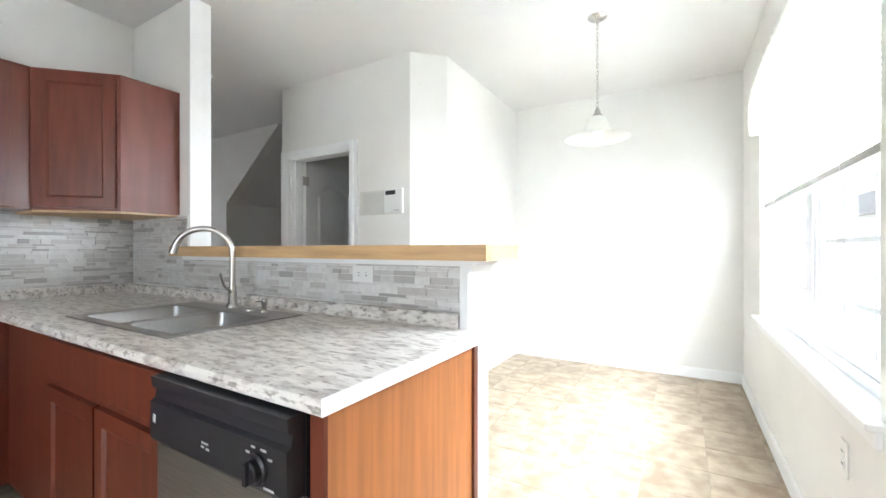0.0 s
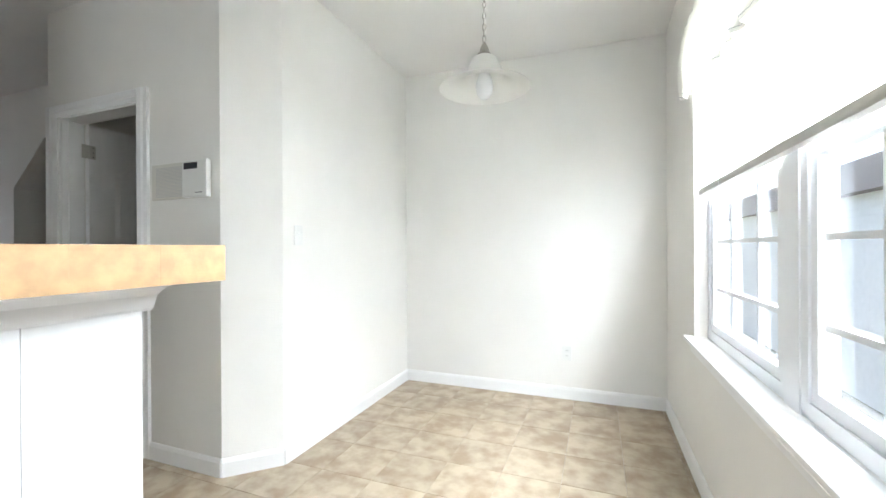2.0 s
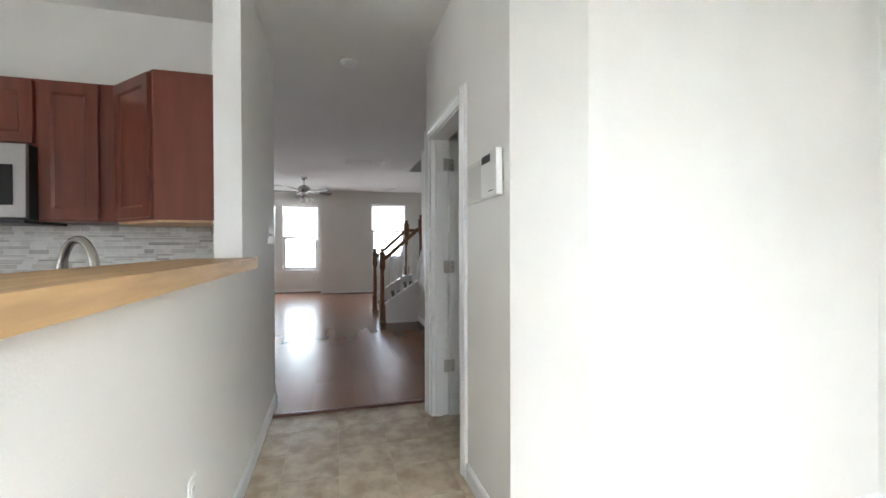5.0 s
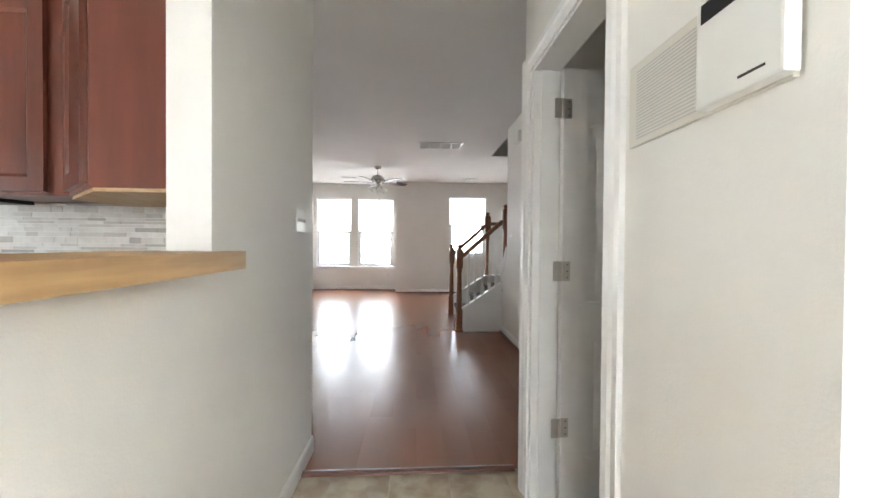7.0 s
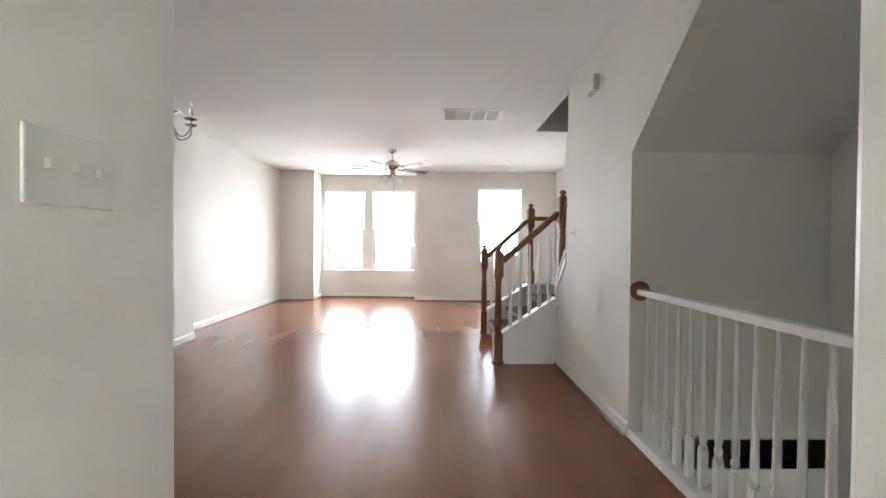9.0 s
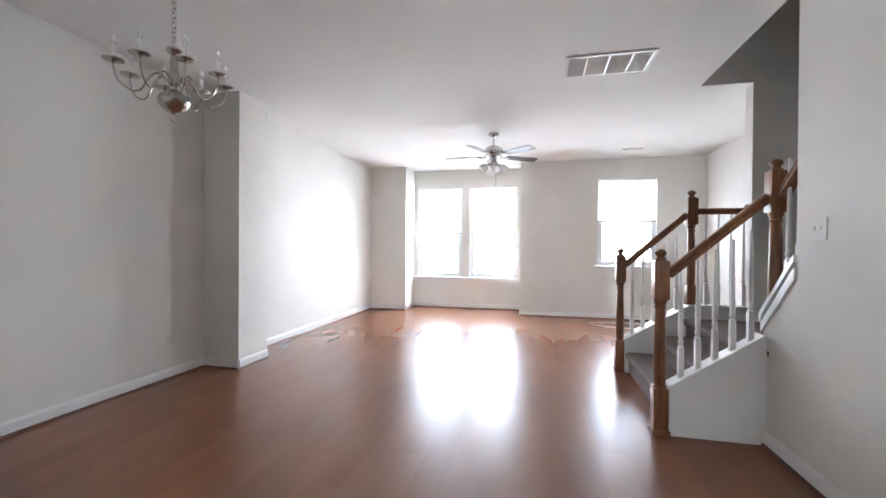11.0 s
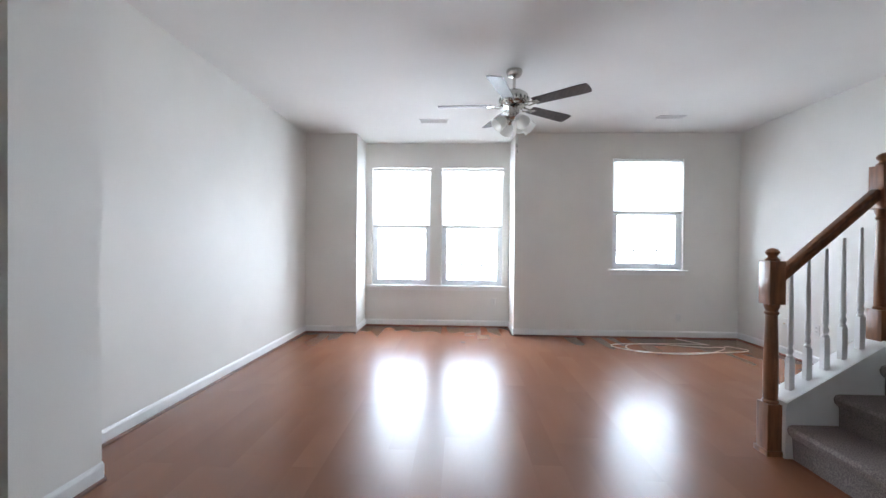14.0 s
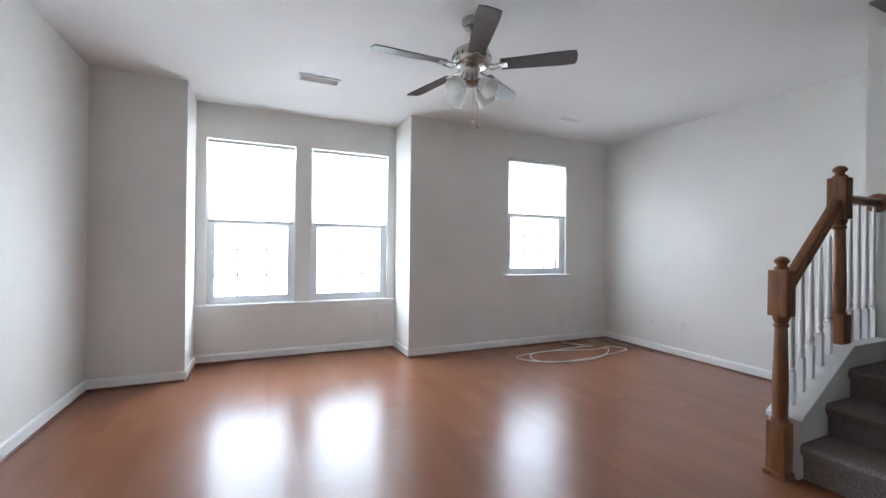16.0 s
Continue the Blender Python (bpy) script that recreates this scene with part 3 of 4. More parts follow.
box(bm, -1.83, -1.7305, 2.1915, 2.252, 1.141, 1.197)
part("board", bm, M_BAR, bar)

# ---- counters ----
counter = thing("countertop", "grey speckled laminate countertop with rolled edge", "countertop", (0, 0, -0.022))
SX0, SX1, SY0, SY1 = -1.39, -0.58, 1.405, 1.91
prof_front = lambda y: [(y, 0.874), (y - 0.006, 0.880), (y - 0.008, 0.895), (y - 0.002, 0.908), (y + 0.012, 0.912), (y + 0.05, 0.912), (y + 0.05, 0.874)]
bm = bmesh.new()
prism(bm, prof_front(1.275), -1.86, 0.265, "x")
for r in ((-1.86, SX0, 1.325, 2.024), (SX1, 0.265, 1.325, 2.024), (SX0, SX1, 1.325, SY0), (SX0, SX1, SY1, 2.024)):
    box(bm, r[0], r[1], r[2], r[3], 0.874, 0.912)
box(bm, -2.455, -1.86, -0.4, 2.024, 0.874, 0.912)
prism(bm, [(-1.86, 0.874), (-1.835, 0.880), (-1.832, 0.895), (-1.838, 0.908), (-1.86, 0.912)], -0.4, 1.275, "y")
part("worktop", bm, M_GRANITE, counter)
bm = bmesh.new()
prism(bm, [(2.024, 0.9125), (2.004, 0.9125), (2.004, 0.958), (2.008, 0.966), (2.024, 0.968)], -2.435, 0.170, "x")
part("upstand", bm, M_GRANITE, counter)
bm = bmesh.new()
prism(bm, [(-2.455, 0.9125), (-2.435, 0.9125), (-2.435, 0.958), (-2.439, 0.966), (-2.455, 0.968)], -0.4, 2.024, "y")
part("upstand", bm, M_GRANITE, counter)
bm = bmesh.new()
box(bm, 0.2651, 0.2675, 1.272, 2.016, 0.8745, 0.9115)
part("end_strip", bm, M_TRIM, counter, "white laminate end strip")

# ---- sink ----
sink = thing("kitchen_sink", "stainless steel double bowl drop-in sink", "sink", (0, 0, 0))
bm = bmesh.new()
X0, X1, Y0, Y1, Z = SX0 - 0.02, SX1 + 0.02, SY0 - 0.02, SY1 + 0.02, 0.892
bowls = ((SX0 + 0.03, -1.00, SY0 + 0.02, SY1 - 0.10), (-0.965, SX1 - 0.03, SY0 + 0.02, SY1 - 0.10))
for a0, a1, b0, b1 in ((X0, X1, Y0, bowls[0][2]), (X0, X1, bowls[0][3], Y1), (X0, bowls[0][0], bowls[0][2], bowls[0][3]), (bowls[0][1], bowls[1][0], bowls[0][2], bowls[0][3]), (bowls[1][1], X1, bowls[0][2], bowls[0][3])):
    box(bm, a0, a1, b0, b1, Z - 0.001, Z + 0.004)
part("rim", bm, M_STEEL, sink)
for x0, x1, y0, y1 in bowls:
    bm = bmesh.new()

    def ring(inset, z, rad):
        pts = []
        for cx, cy, a in ((x1 - inset - rad, y1 - inset - rad, 0), (x0 + inset + rad, y1 - inset - rad, 90), (x0 + inset + rad, y0 + inset + rad, 180), (x1 - inset - rad, y0 + inset + rad, 270)):
            for k in range(6):
                t = radians(a + 90 * k / 5)
                pts.append(bm.verts.new((cx + rad * math.cos(t), cy + rad * math.sin(t), z)))
        return pts
    rs = [ring(0.0, Z + 0.0035, 0.004), ring(0.004, Z, 0.03), ring(0.012, Z - 0.12, 0.04), ring(0.03, Z - 0.155, 0.05), ring(0.07, Z - 0.165, 0.05)]
    for a, b in zip(rs, rs[1:]):
        for k in range(24):
            bm.faces.new((a[k], a[(k + 1) % 24], b[(k + 1) % 24], b[k]))
    bm.faces.new(rs[-1])
    bw = part("bowl", bm, M_STEEL, sink, smooth=True)
    bm = bmesh.new()
    lathe(bm, [(0.042, 0), (0.042, 0.003), (0.03, 0.004), (0.02, 0.001)], Matrix.Translation(((x0 + x1) / 2, (y0 + y1) / 2, Z - 0.165)))
    part("drain", bm, M_NICKEL, bw)
faucet = thing("kitchen_faucet", "brushed nickel gooseneck pull-down faucet", "faucet", (-1.03, 1.90, Z + 0.004))
bm = bmesh.new()
lathe(bm, [(0.030, 0), (0.028, 0.012), (0.020, 0.022), (0.018, 0.10), (0.014, 0.115)])
part("base", bm, M_NICKEL, faucet, smooth=True)
faucet.rotation_euler = (0, 0, radians(42))
bm = bmesh.new()
pts = [(0, 0, 0.1), (0, 0, 0.24)] + [(-0.125 + 0.125 * math.cos(radians(a)), -0.01 * (1 - math.cos(radians(a))), 0.27 + 0.115 * math.sin(radians(a))) for a in range(0, 176, 12)] + [(-0.256, -0.02, 0.265)]
tube(bm, pts, [0.0135] * (len(pts) - 3) + [0.014, 0.017, 0.019], 14)
part("spout", bm, M_NICKEL, faucet, smooth=True)
bm = bmesh.new()
tube(bm, [(0, -0.012, 0.075), (-0.03, -0.03, 0.11), (-0.045, -0.035, 0.17)], [0.008, 0.006, 0.007], 10)
part("lever", bm, M_NICKEL, faucet, smooth=True)
soap = thing("soap_dispenser", "small brushed nickel soap dispenser pump", "soap dispenser", (-0.75, 1.875, Z + 0.004))
bm = bmesh.new()
lathe(bm, [(0.02, 0), (0.019, 0.008), (0.011, 0.012), (0.011, 0.035), (0.013, 0.038), (0.013, 0.06), (0.010, 0.064)])
part("pump", bm, M_NICKEL, soap, smooth=True)
bm = bmesh.new()
tube(bm, [(0, 0, 0.052), (0, -0.045, 0.056), (0, -0.055, 0.048)], 0.005, 8)
part("nozzle", bm, M_NICKEL, soap)
cap = thing("sink_hole_cap", "round brushed nickel sink hole cap", "sink cap", (-0.86, 1.88, Z + 0.004))
bm = bmesh.new()
lathe(bm, [(0.026, 0), (0.025, 0.006), (0.01, 0.01)])
part("disc", bm, M_NICKEL, cap, smooth=True)


# ---- cabinets ----
def cab_door(parent, w, h, m, name="door", flat=False):
    """A shaker-like door, w wide along local x, h high, facing local -y, its corner at the local origin."""
    bm = bmesh.new()
    f = min(0.055, h * 0.3)
    for x0, x1, z0, z1 in ((0, f, 0, h), (w - f, w, 0, h), (f, w - f, 0, f), (f, w - f, h - f, h)):
        box(bm, x0, x1, -0.02, 0, z0, z1, m)
    part_d = part(name, bm, M_CHERRY, parent)
    bm = bmesh.new()
    i = 0.012
    prism(bm, [(f, f), (w - f, f), (w - f, h - f), (f, h - f)], -0.010, -0.002, "y")
    va = [(f, f), (w - f, f), (w - f, h - f), (f, h - f)]
    vb = [(f + i, f + i), (w - f - i, f + i), (w - f - i, h - f - i), (f + i, h - f - i)]
    A = [bm.verts.new((x, -0.0195, z)) for x, z in va]
    B = [bm.verts.new((x, -0.0102, z)) for x, z in vb]
    for k in range(4):
        bm.faces.new((A[k], A[(k + 1) % 4], B[(k + 1) % 4], B[k]))
    for v in bm.verts:
        v.co = m @ v.co
    part("panel", bm, M_CHERRY, part_d)
    return part_d


FY = 1.315
sinkbase = thing("sink_base_cabinet", "reddish cherry sink base cabinet with two doors", "cabinet", (0, 0, -0.022))
bm = bmesh.new()
box(bm, -1.86, -0.367, FY, FY + 0.02, 0.10, 0.873)
box(bm, -1.86, -0.367, FY + 0.02, 2.02, 0.10, 0.12)
box(bm, -0.387, -0.367, FY + 0.02, 2.02, 0.12, 0.873)
part("body", bm, M_CHERRY, sinkbase)
bm = bmesh.new()
box(bm, -1.86, -0.367, FY + 0.075, FY + 0.09, 0.0, 0.0995)
part("toe_kick", bm, M_SLOT, sinkbase)
for x in (-1.30, -0.845):
    cab_door(sinkbase, 0.44, 0.54, Matrix.Translation((x, FY - 0.001, 0.125)))
bm = bmesh.new()
box(bm, -1.30, -0.405, FY - 0.02, FY - 0.001, 0.70, 0.85, bevel=0.003)
part("false_drawer_front", bm, M_CHERRY, sinkbase)
# end panel in the lit cherry colour, brighter than the other fronts
endp = thing("cabinet_end_panel", "cherry end panel of the peninsula, coloured orange as lit by the window", "cabinet panel", (0, 0, -0.022))
bm = bmesh.new()
box(bm, 0.222, 0.238, FY, 2.015, 0.0, 0.873)
part("panel", bm, M_CHERRY_LIT, endp)
bm = bmesh.new()
box(bm, 0.200, 0.2395, FY - 0.012, FY - 0.0005, 0.0, 0.873)
part("stile", bm, M_CHERRY, endp)
bm = bmesh.new()
box(bm, 0.2385, 0.247, 1.985, 2.015, 0.0, 0.873)
part("scribe_strip", bm, M_CHERRY, endp)
westbase = thing("base_cabinet", "cherry base cabinet with drawer and door", "cabinet", (0, 0, -0.022))
bm = bmesh.new()
box(bm, -2.45, -1.865, -0.4, 2.02, 0.10, 0.873)
part("body", bm, M_CHERRY, westbase)
for y in (0.22, 0.64):
    m = Matrix.Translation((-1.864, y + 0.01, 0.125)) @ Matrix.Rotation(radians(90), 4, "Z")
    cab_door(westbase, 0.40, 0.54, m)
    cab_door(westbase, 0.40, 0.15, Matrix.Translation((0, 0, 0.575)) @ m, "drawer_front")
m = Matrix.Translation((-1.864, 1.06, 0.125)) @ Matrix.Rotation(radians(90), 4, "Z")
cab_door(westbase, 0.20, 0.54, m)
cab_door(westbase, 0.20, 0.15, Matrix.Translation((0, 0, 0.575)) @ m, "drawer_front")

# ---- dishwasher ----
dw = thing("dishwasher", "dishwasher with black control panel and steel door", "dishwasher", (-0.365, FY - 0.012, -0.022))
dw.scale = (0.93, 1, 1)
bm = bmesh.new()
box(bm, 0.0, 0.6, -0.004, 0.55, 0.09, 0.868)
part("tub", bm, M_BLACK, dw)
bm = bmesh.new()
box(bm, 0.003, 0.597, -0.035, -0.005, 0.11, 0.685, bevel=0.003)
part("door", bm, M_STEEL, dw, "brushed stainless steel door")
panel_dw = bmesh.new()
prism(panel_dw, [(-0.005, 0.688), (-0.045, 0.688), (-0.052, 0.70), (-0.052, 0.795), (-0.040, 0.802), (-0.036, 0.825), (-0.048, 0.833), (-0.050, 0.862), (-0.005, 0.866)], 0.003, 0.597, "x")
pd = part("control_panel", panel_dw, M_BLACK, dw, "black plastic control panel")
bm = bmesh.new()
lathe(bm, [(0.034, 0), (0.033, 0.006), (0.026, 0.009), (0.025, 0.022), (0.022, 0.025)], Matrix.Translation((0.50, -0.052, 0.74)) @ Matrix.Rotation(radians(90), 4, "X"))
box(bm, 0.494, 0.506, -0.085, -0.076, 0.718, 0.762)
part("dial", bm, M_BLACK, pd, "black cycle dial", True)
for x0, x1, z0, z1 in ((0.455, 0.47, 0.765, 0.77), (0.475, 0.49, 0.78, 0.785), (0.51, 0.53, 0.78, 0.785), (0.535, 0.55, 0.765, 0.77), (0.52, 0.555, 0.702, 0.707), (0.27, 0.30, 0.742, 0.747), (0.268, 0.282, 0.732, 0.737), (0.29, 0.304, 0.73, 0.735), (0.02, 0.035, 0.742, 0.765)):
    bm = bmesh.new()
    box(bm, x0, x1, -0.0528, -0.0521, z0, z1)
    part("marking", bm, M_MARK, pd)
bm = bmesh.new()
box(bm, 0.597, 0.606, -0.030, -0.004, 0.09, 0.685)
part("edge_strip", bm, M_STEEL, dw)

# ---- wall cabinets ----
UZ0, UZ1 = 1.395, 2.165
diag = thing("corner_wall_cabinet", "cherry diagonal corner wall cabinet", "wall cabinet")
bm = bmesh.new()
prism(bm, [(-2.469, 2.069), (-2.469, 1.462), (-2.155, 1.462), (-1.86, 1.757), (-1.86, 2.069)], UZ0, UZ1, "z")
part("body", bm, M_CHERRY_SIDE, diag)
cab_door(diag, 0.375, UZ1 - UZ0 - 0.03, Matrix.Translation((-2.139, 1.4775, UZ0 + 0.015)) @ Matrix.Rotation(radians(45), 4, "Z"))
bm = bmesh.new()
prism(bm, [(-2.465, 2.065), (-2.465, 1.47), (-2.16, 1.47), (-1.868, 1.762), (-1.868, 2.065)], UZ0 - 0.012, UZ0 - 0.0005, "z")
part("underside", bm, M_RAW, diag, "pale unfinished underside")
wc = thing("wall_cabinet", "cherry wall cabinet with one panelled door", "wall cabinet")
bm = bmesh.new()
box(bm, -2.469, -2.155, 1.105, 1.461, UZ0, UZ1)
part("body", bm, M_CHERRY, wc)
cab_door(wc, 0.27, UZ1 - UZ0 - 0.03, Matrix.Translation((-2.154, 1.115, UZ0 + 0.015)) @ Matrix.Rotation(radians(90), 4, "Z"))
wc2 = thing("wall_cabinet", "short cherry wall cabinet above the microwave", "wall cabinet")
bm = bmesh.new()
box(bm, -2.469, -2.155, 0.34, 1.104, 1.80, UZ1)
part("body", bm, M_CHERRY, wc2)
for y in (0.35, 0.73):
    cab_door(wc2, 0.36, UZ1 - 1.83, Matrix.Translation((-2.154, y, 1.815)) @ Matrix.Rotation(radians(90), 4, "Z"))
mw = thing("microwave", "stainless over-the-range microwave with black glass door", "microwave", (-2.465, 0.345, 1.40))
bm = bmesh.new()
box(bm, 0, 0.37, 0, 0.755, 0.0, 0.395)
part("case", bm, M_BLACK, mw)
bm = bmesh.new()
box(bm, 0.371, 0.395, 0, 0.755, 0.01, 0.395, bevel=0.004)
dd = part("front", bm, M_STEEL, mw, "brushed steel front")
bm = bmesh.new()
box(bm, 0.3955, 0.398, 0.03, 0.70, 0.075, 0.285)
part("window", bm, M_GLASSBLK, dd, "black glass window")
bm = bmesh.new()
tube(bm, [(0.395, 0.55, 0.03), (0.425, 0.55, 0.05)] + [(0.43 + 0.015 * math.sin(math.pi * k / 8), 0.55, 0.05 + 0.29 * k / 8) for k in range(9)] + [(0.395, 0.55, 0.365)], 0.013, 10)
part("handle", bm, M_NICKEL, mw, smooth=True)
bm = bmesh.new()
box(bm, 0.02, 0.38, 0.02, 0.735, -0.018, -0.0005)
part("vent_base", bm, M_BLACK, mw)

# ---- light fittings ----
pendant = thing("pendant_light", "nickel chain pendant with a frosted glass bell shade", "pendant light", (0.38, 3.58, 0))


def chain(bm, x, y, z0, z1, r, w):
    z, k = z0, 0
    while z < z1:
        a = radians(90 * (k % 2))
        pts = []
        for i in range(10):
            t = 2 * math.pi * i / 10
            u = w * math.cos(t)
            pts.append((x + u * math.cos(a), y + u * math.sin(a), z + 0.016 + 0.017 * math.sin(t)))
        tube(bm, pts, r, 5, True)
        z += 0.026
        k += 1


bm = bmesh.new()
lathe(bm, [(0.062, CEIL), (0.062, CEIL - 0.006), (0.048, CEIL - 0.018), (0.015, CEIL - 0.03), (0.006, CEIL - 0.05)])
part("canopy", bm, M_NICKEL, pendant, smooth=True)
bm = bmesh.new()
chain(bm, 0, 0, 2.135, CEIL - 0.05, 0.0022, 0.008)
part("chain", bm, M_NICKEL, pendant)
bm = bmesh.new()
tube(bm, [(0.004 * math.sin(k), 0.004 * math.cos(k), 2.13 + 0.56 * k / 14) for k in range(15)], 0.003, 6)
part("cord", bm, M_CABLE, pendant)
bm = bmesh.new()
lathe(bm, [(0.034, 2.065), (0.034, 2.075), (0.022, 2.09), (0.018, 2.11), (0.010, 2.125), (0.005, 2.135)])
part("socket_cap", bm, M_NICKEL, pendant, smooth=True)
bm = bmesh.new()
prof = [(0.035, 2.070), (0.06, 2.055), (0.075, 2.02), (0.095, 1.975), (0.14, 1.94), (0.205, 1.925), (0.208, 1.921), (0.14, 1.935), (0.09, 1.969), (0.070, 2.018), (0.055, 2.050), (0.03, 2.065)]
lathe(bm, prof, seg=40)
part("shade", bm, M_SHADE, pendant, "frosted white glass bell shade", True)
bm = bmesh.new()
lathe(bm, [(0.012, 2.03), (0.02, 2.0), (0.034, 1.965), (0.04, 1.93), (0.034, 1.895), (0.018, 1.875), (0.003, 1.870)])
part("bulb", bm, M_BULB, pendant, smooth=True)

chand = thing("chandelier", "nickel chandelier with curved arms and glass candle cups", "chandelier", (-5.0, 0.70, 0.06))
TOP = CEIL - 0.06
bm = bmesh.new()
lathe(bm, [(0.004, 1.865), (0.03, 1.873), (0.062, 1.895), (0.078, 1.93), (0.066, 1.962), (0.035, 1.985), (0.02, 1.992), (0.024, 2.005), (0.016, 2.02), (0.018, 2.06), (0.024, 2.085), (0.017, 2.11), (0.022, 2.14), (0.015, 2.17), (0.04, 2.20), (0.035, 2.212), (0.006, 2.225)], seg=24)
part("column", bm, M_NICKEL, chand, smooth=True)
bm = bmesh.new()
tube(bm, [(0.022 * math.cos(k * 0.5236), 0, 1.842 + 0.022 * math.sin(k * 0.5236)) for k in range(12)], 0.003, 6, True)
part("ring", bm, M_NICKEL, chand)
bm = bmesh.new()
chain(bm, 0, 0, 2.22, TOP - 0.03, 0.0028, 0.011)
part("chain", bm, M_NICKEL, chand)
bm = bmesh.new()
lathe(bm, [(0.055, TOP), (0.055, TOP - 0.006), (0.035, TOP - 0.018), (0.006, TOP - 0.03)])
part("canopy", bm, M_NICKEL, chand)
for k in range(8):
    a = radians(45 * k + 12)
    R = 0.255 if k % 2 else 0.24
    zc = 2.06
    mm = Matrix.Rotation(a, 4, "Z")
    ctl = [(0.02, 2.02), (0.05, 2.06), (0.085, 2.06), (0.115, 2.02), (0.14, 1.965), (0.165, 1.945), (0.195, 1.95), (R - 0.015, 1.985), (R, 2.045), (R, zc + 0.01)]
    cc = []
    for i in range(len(ctl) - 1):
        p0, p1, p2, p3 = ctl[max(0, i - 1)], ctl[i], ctl[i + 1], ctl[min(len(ctl) - 1, i + 2)]
        for s in (0, 0.33, 0.67):
            cc.append(tuple(0.5 * (2 * p1[j] + (p2[j] - p0[j]) * s + (2 * p0[j] - 5 * p1[j] + 4 * p2[j] - p3[j]) * s * s + (3 * p1[j] - p0[j] - 3 * p2[j] + p3[j]) * s ** 3) for j in (0, 1)))
    cc.append(ctl[-1])
    bm = bmesh.new()
    tube(bm, [mm @ Vector((x, 0, z)) for x, z in cc], 0.0055, 7)
    arm = part("arm", bm, M_NICKEL, chand, smooth=True)
    at = mm @ Matrix.Translation((R, 0, zc))
    bm = bmesh.new()
    lathe(bm, [(0.008, 0), (0.026, 0.006), (0.046, 0.012), (0.048, 0.018), (0.03, 0.012), (0.012, 0.014), (0.012, 0.03), (0.010, 0.032)], at, 18)
    part("cup", bm, M_NICKEL, arm, smooth=True)
    bm = bmesh.new()
    lathe(bm, [(0.009, 0.032), (0.009, 0.085), (0.007, 0.088), (0.012, 0.105), (0.009, 0.125), (0.001, 0.145)], at, 12)
    part("candle_bulb", bm, M_CLEAR, arm, "clear glass candle bulb", True)

fan = thing("ceiling_fan", "brushed nickel ceiling fan with five dark blades and lights", "ceiling fan", (-8.63, 2.03, 0))
bm = bmesh.new()
lathe(bm, [(0.068, CEIL), (0.07, CEIL - 0.02), (0.055, CEIL - 0.05), (0.02, CEIL - 0.062)], seg=24)
part("canopy", bm, M_NICKEL, fan, smooth=True)
bm = bmesh.new()
lathe(bm, [(0.013, CEIL - 0.06), (0.013, 2.55)])
part("downrod", bm, M_NICKEL, fan, smooth=True)
bm = bmesh.new()
lathe(bm, [(0.03, 2.570), (0.075, 2.558), (0.115, 2.530), (0.13, 2.495), (0.13, 2.465), (0.115, 2.440), (0.09, 2.425), (0.055, 2.418), (0.045, 2.405), (0.045, 2.350), (0.06, 2.342), (0.06, 2.325), (0.035, 2.310), (0.01, 2.305)], seg=28)
part("motor_housing", bm, M_NICKEL, fan, smooth=True)
for k in range(20):
    a = 2 * math.pi * k / 20
    bm = bmesh.new()
    box(bm, 0.1285, 0.1315, -0.005, 0.005, 2.468, 2.492, Matrix.Rotation(a, 4, "Z"))
    part("vent_slot", bm, M_SLOT, fan)
for k in range(5):
    a = radians(52 + 72 * k)
    mm = Matrix.Rotation(a, 4, "Z")
    bm = bmesh.new()
    for s in (-1, 1):
        tube(bm, [mm @ Vector((0.09, 0.012 * s, 2.432)), mm @ Vector((0.13, 0.035 * s, 2.420)), mm @ Vector((0.19, 0.03 * s, 2.424)), mm @ Vector((0.22, 0.0, 2.428))], 0.006, 6)
    box(bm, 0.175, 0.235, -0.03, 0.03, 2.424, 2.429, mm)
    part("blade_iron", bm, M_NICKEL, fan)
    bm = bmesh.new()
    prism(bm, [(0.19, -0.052), (0.60, -0.066), (0.655, -0.062), (0.665, -0.025), (0.665, 0.03), (0.655, 0.062), (0.60, 0.066), (0.19, 0.052)], -0.003, 0.003, "z")
    for v in bm.verts:
        v.co = mm @ Matrix.Translation((0, 0, 2.434)) @ Matrix.Rotation(radians(-12), 4, "X") @ v.co
    part("blade", bm, M_BLADE, fan, "dark walnut fan blade")
for k in range(4):
    mm = Matrix.Rotation(radians(20 + 90 * k), 4, "Z") @ Matrix.Translation((0.062, 0, 2.325)) @ Matrix.Rotation(radians(-52), 4, "Y")
    bm = bmesh.new()
    lathe(bm, [(0.010, 0.02), (0.018, 0.0), (0.026, -0.02), (0.027, -0.03)], mm, 14)
    ls = part("lamp_holder", bm, M_NICKEL, fan, smooth=True)
    bm = bmesh.new()
    lathe(bm, [(0.026, -0.03), (0.045, -0.05), (0.056, -0.085), (0.056, -0.11), (0.066, -0.13), (0.062, -0.13), (0.052, -0.108), (0.05, -0.085), (0.04, -0.055), (0.02, -0.036)], mm, 22)
    part("glass_shade", bm, M_SHADE, ls, "white frosted tulip glass shade", True)
for x, z1 in ((0.03, 2.050), (-0.03, 2.110)):
    bm = bmesh.new()
    tube(bm, [(x, 0.03, 2.320), (x, 0.03, z1)], 0.0015, 5)
    lathe(bm, [(0.002, z1 - 0.03), (0.006, z1 - 0.02), (0.005, z1 - 0.004), (0.002, z1)], Matrix.Translation((x, 0.03, 0)), 8)
    part("pull_chain", bm, M_NICKEL, fan)

# ---- ceiling grilles ----


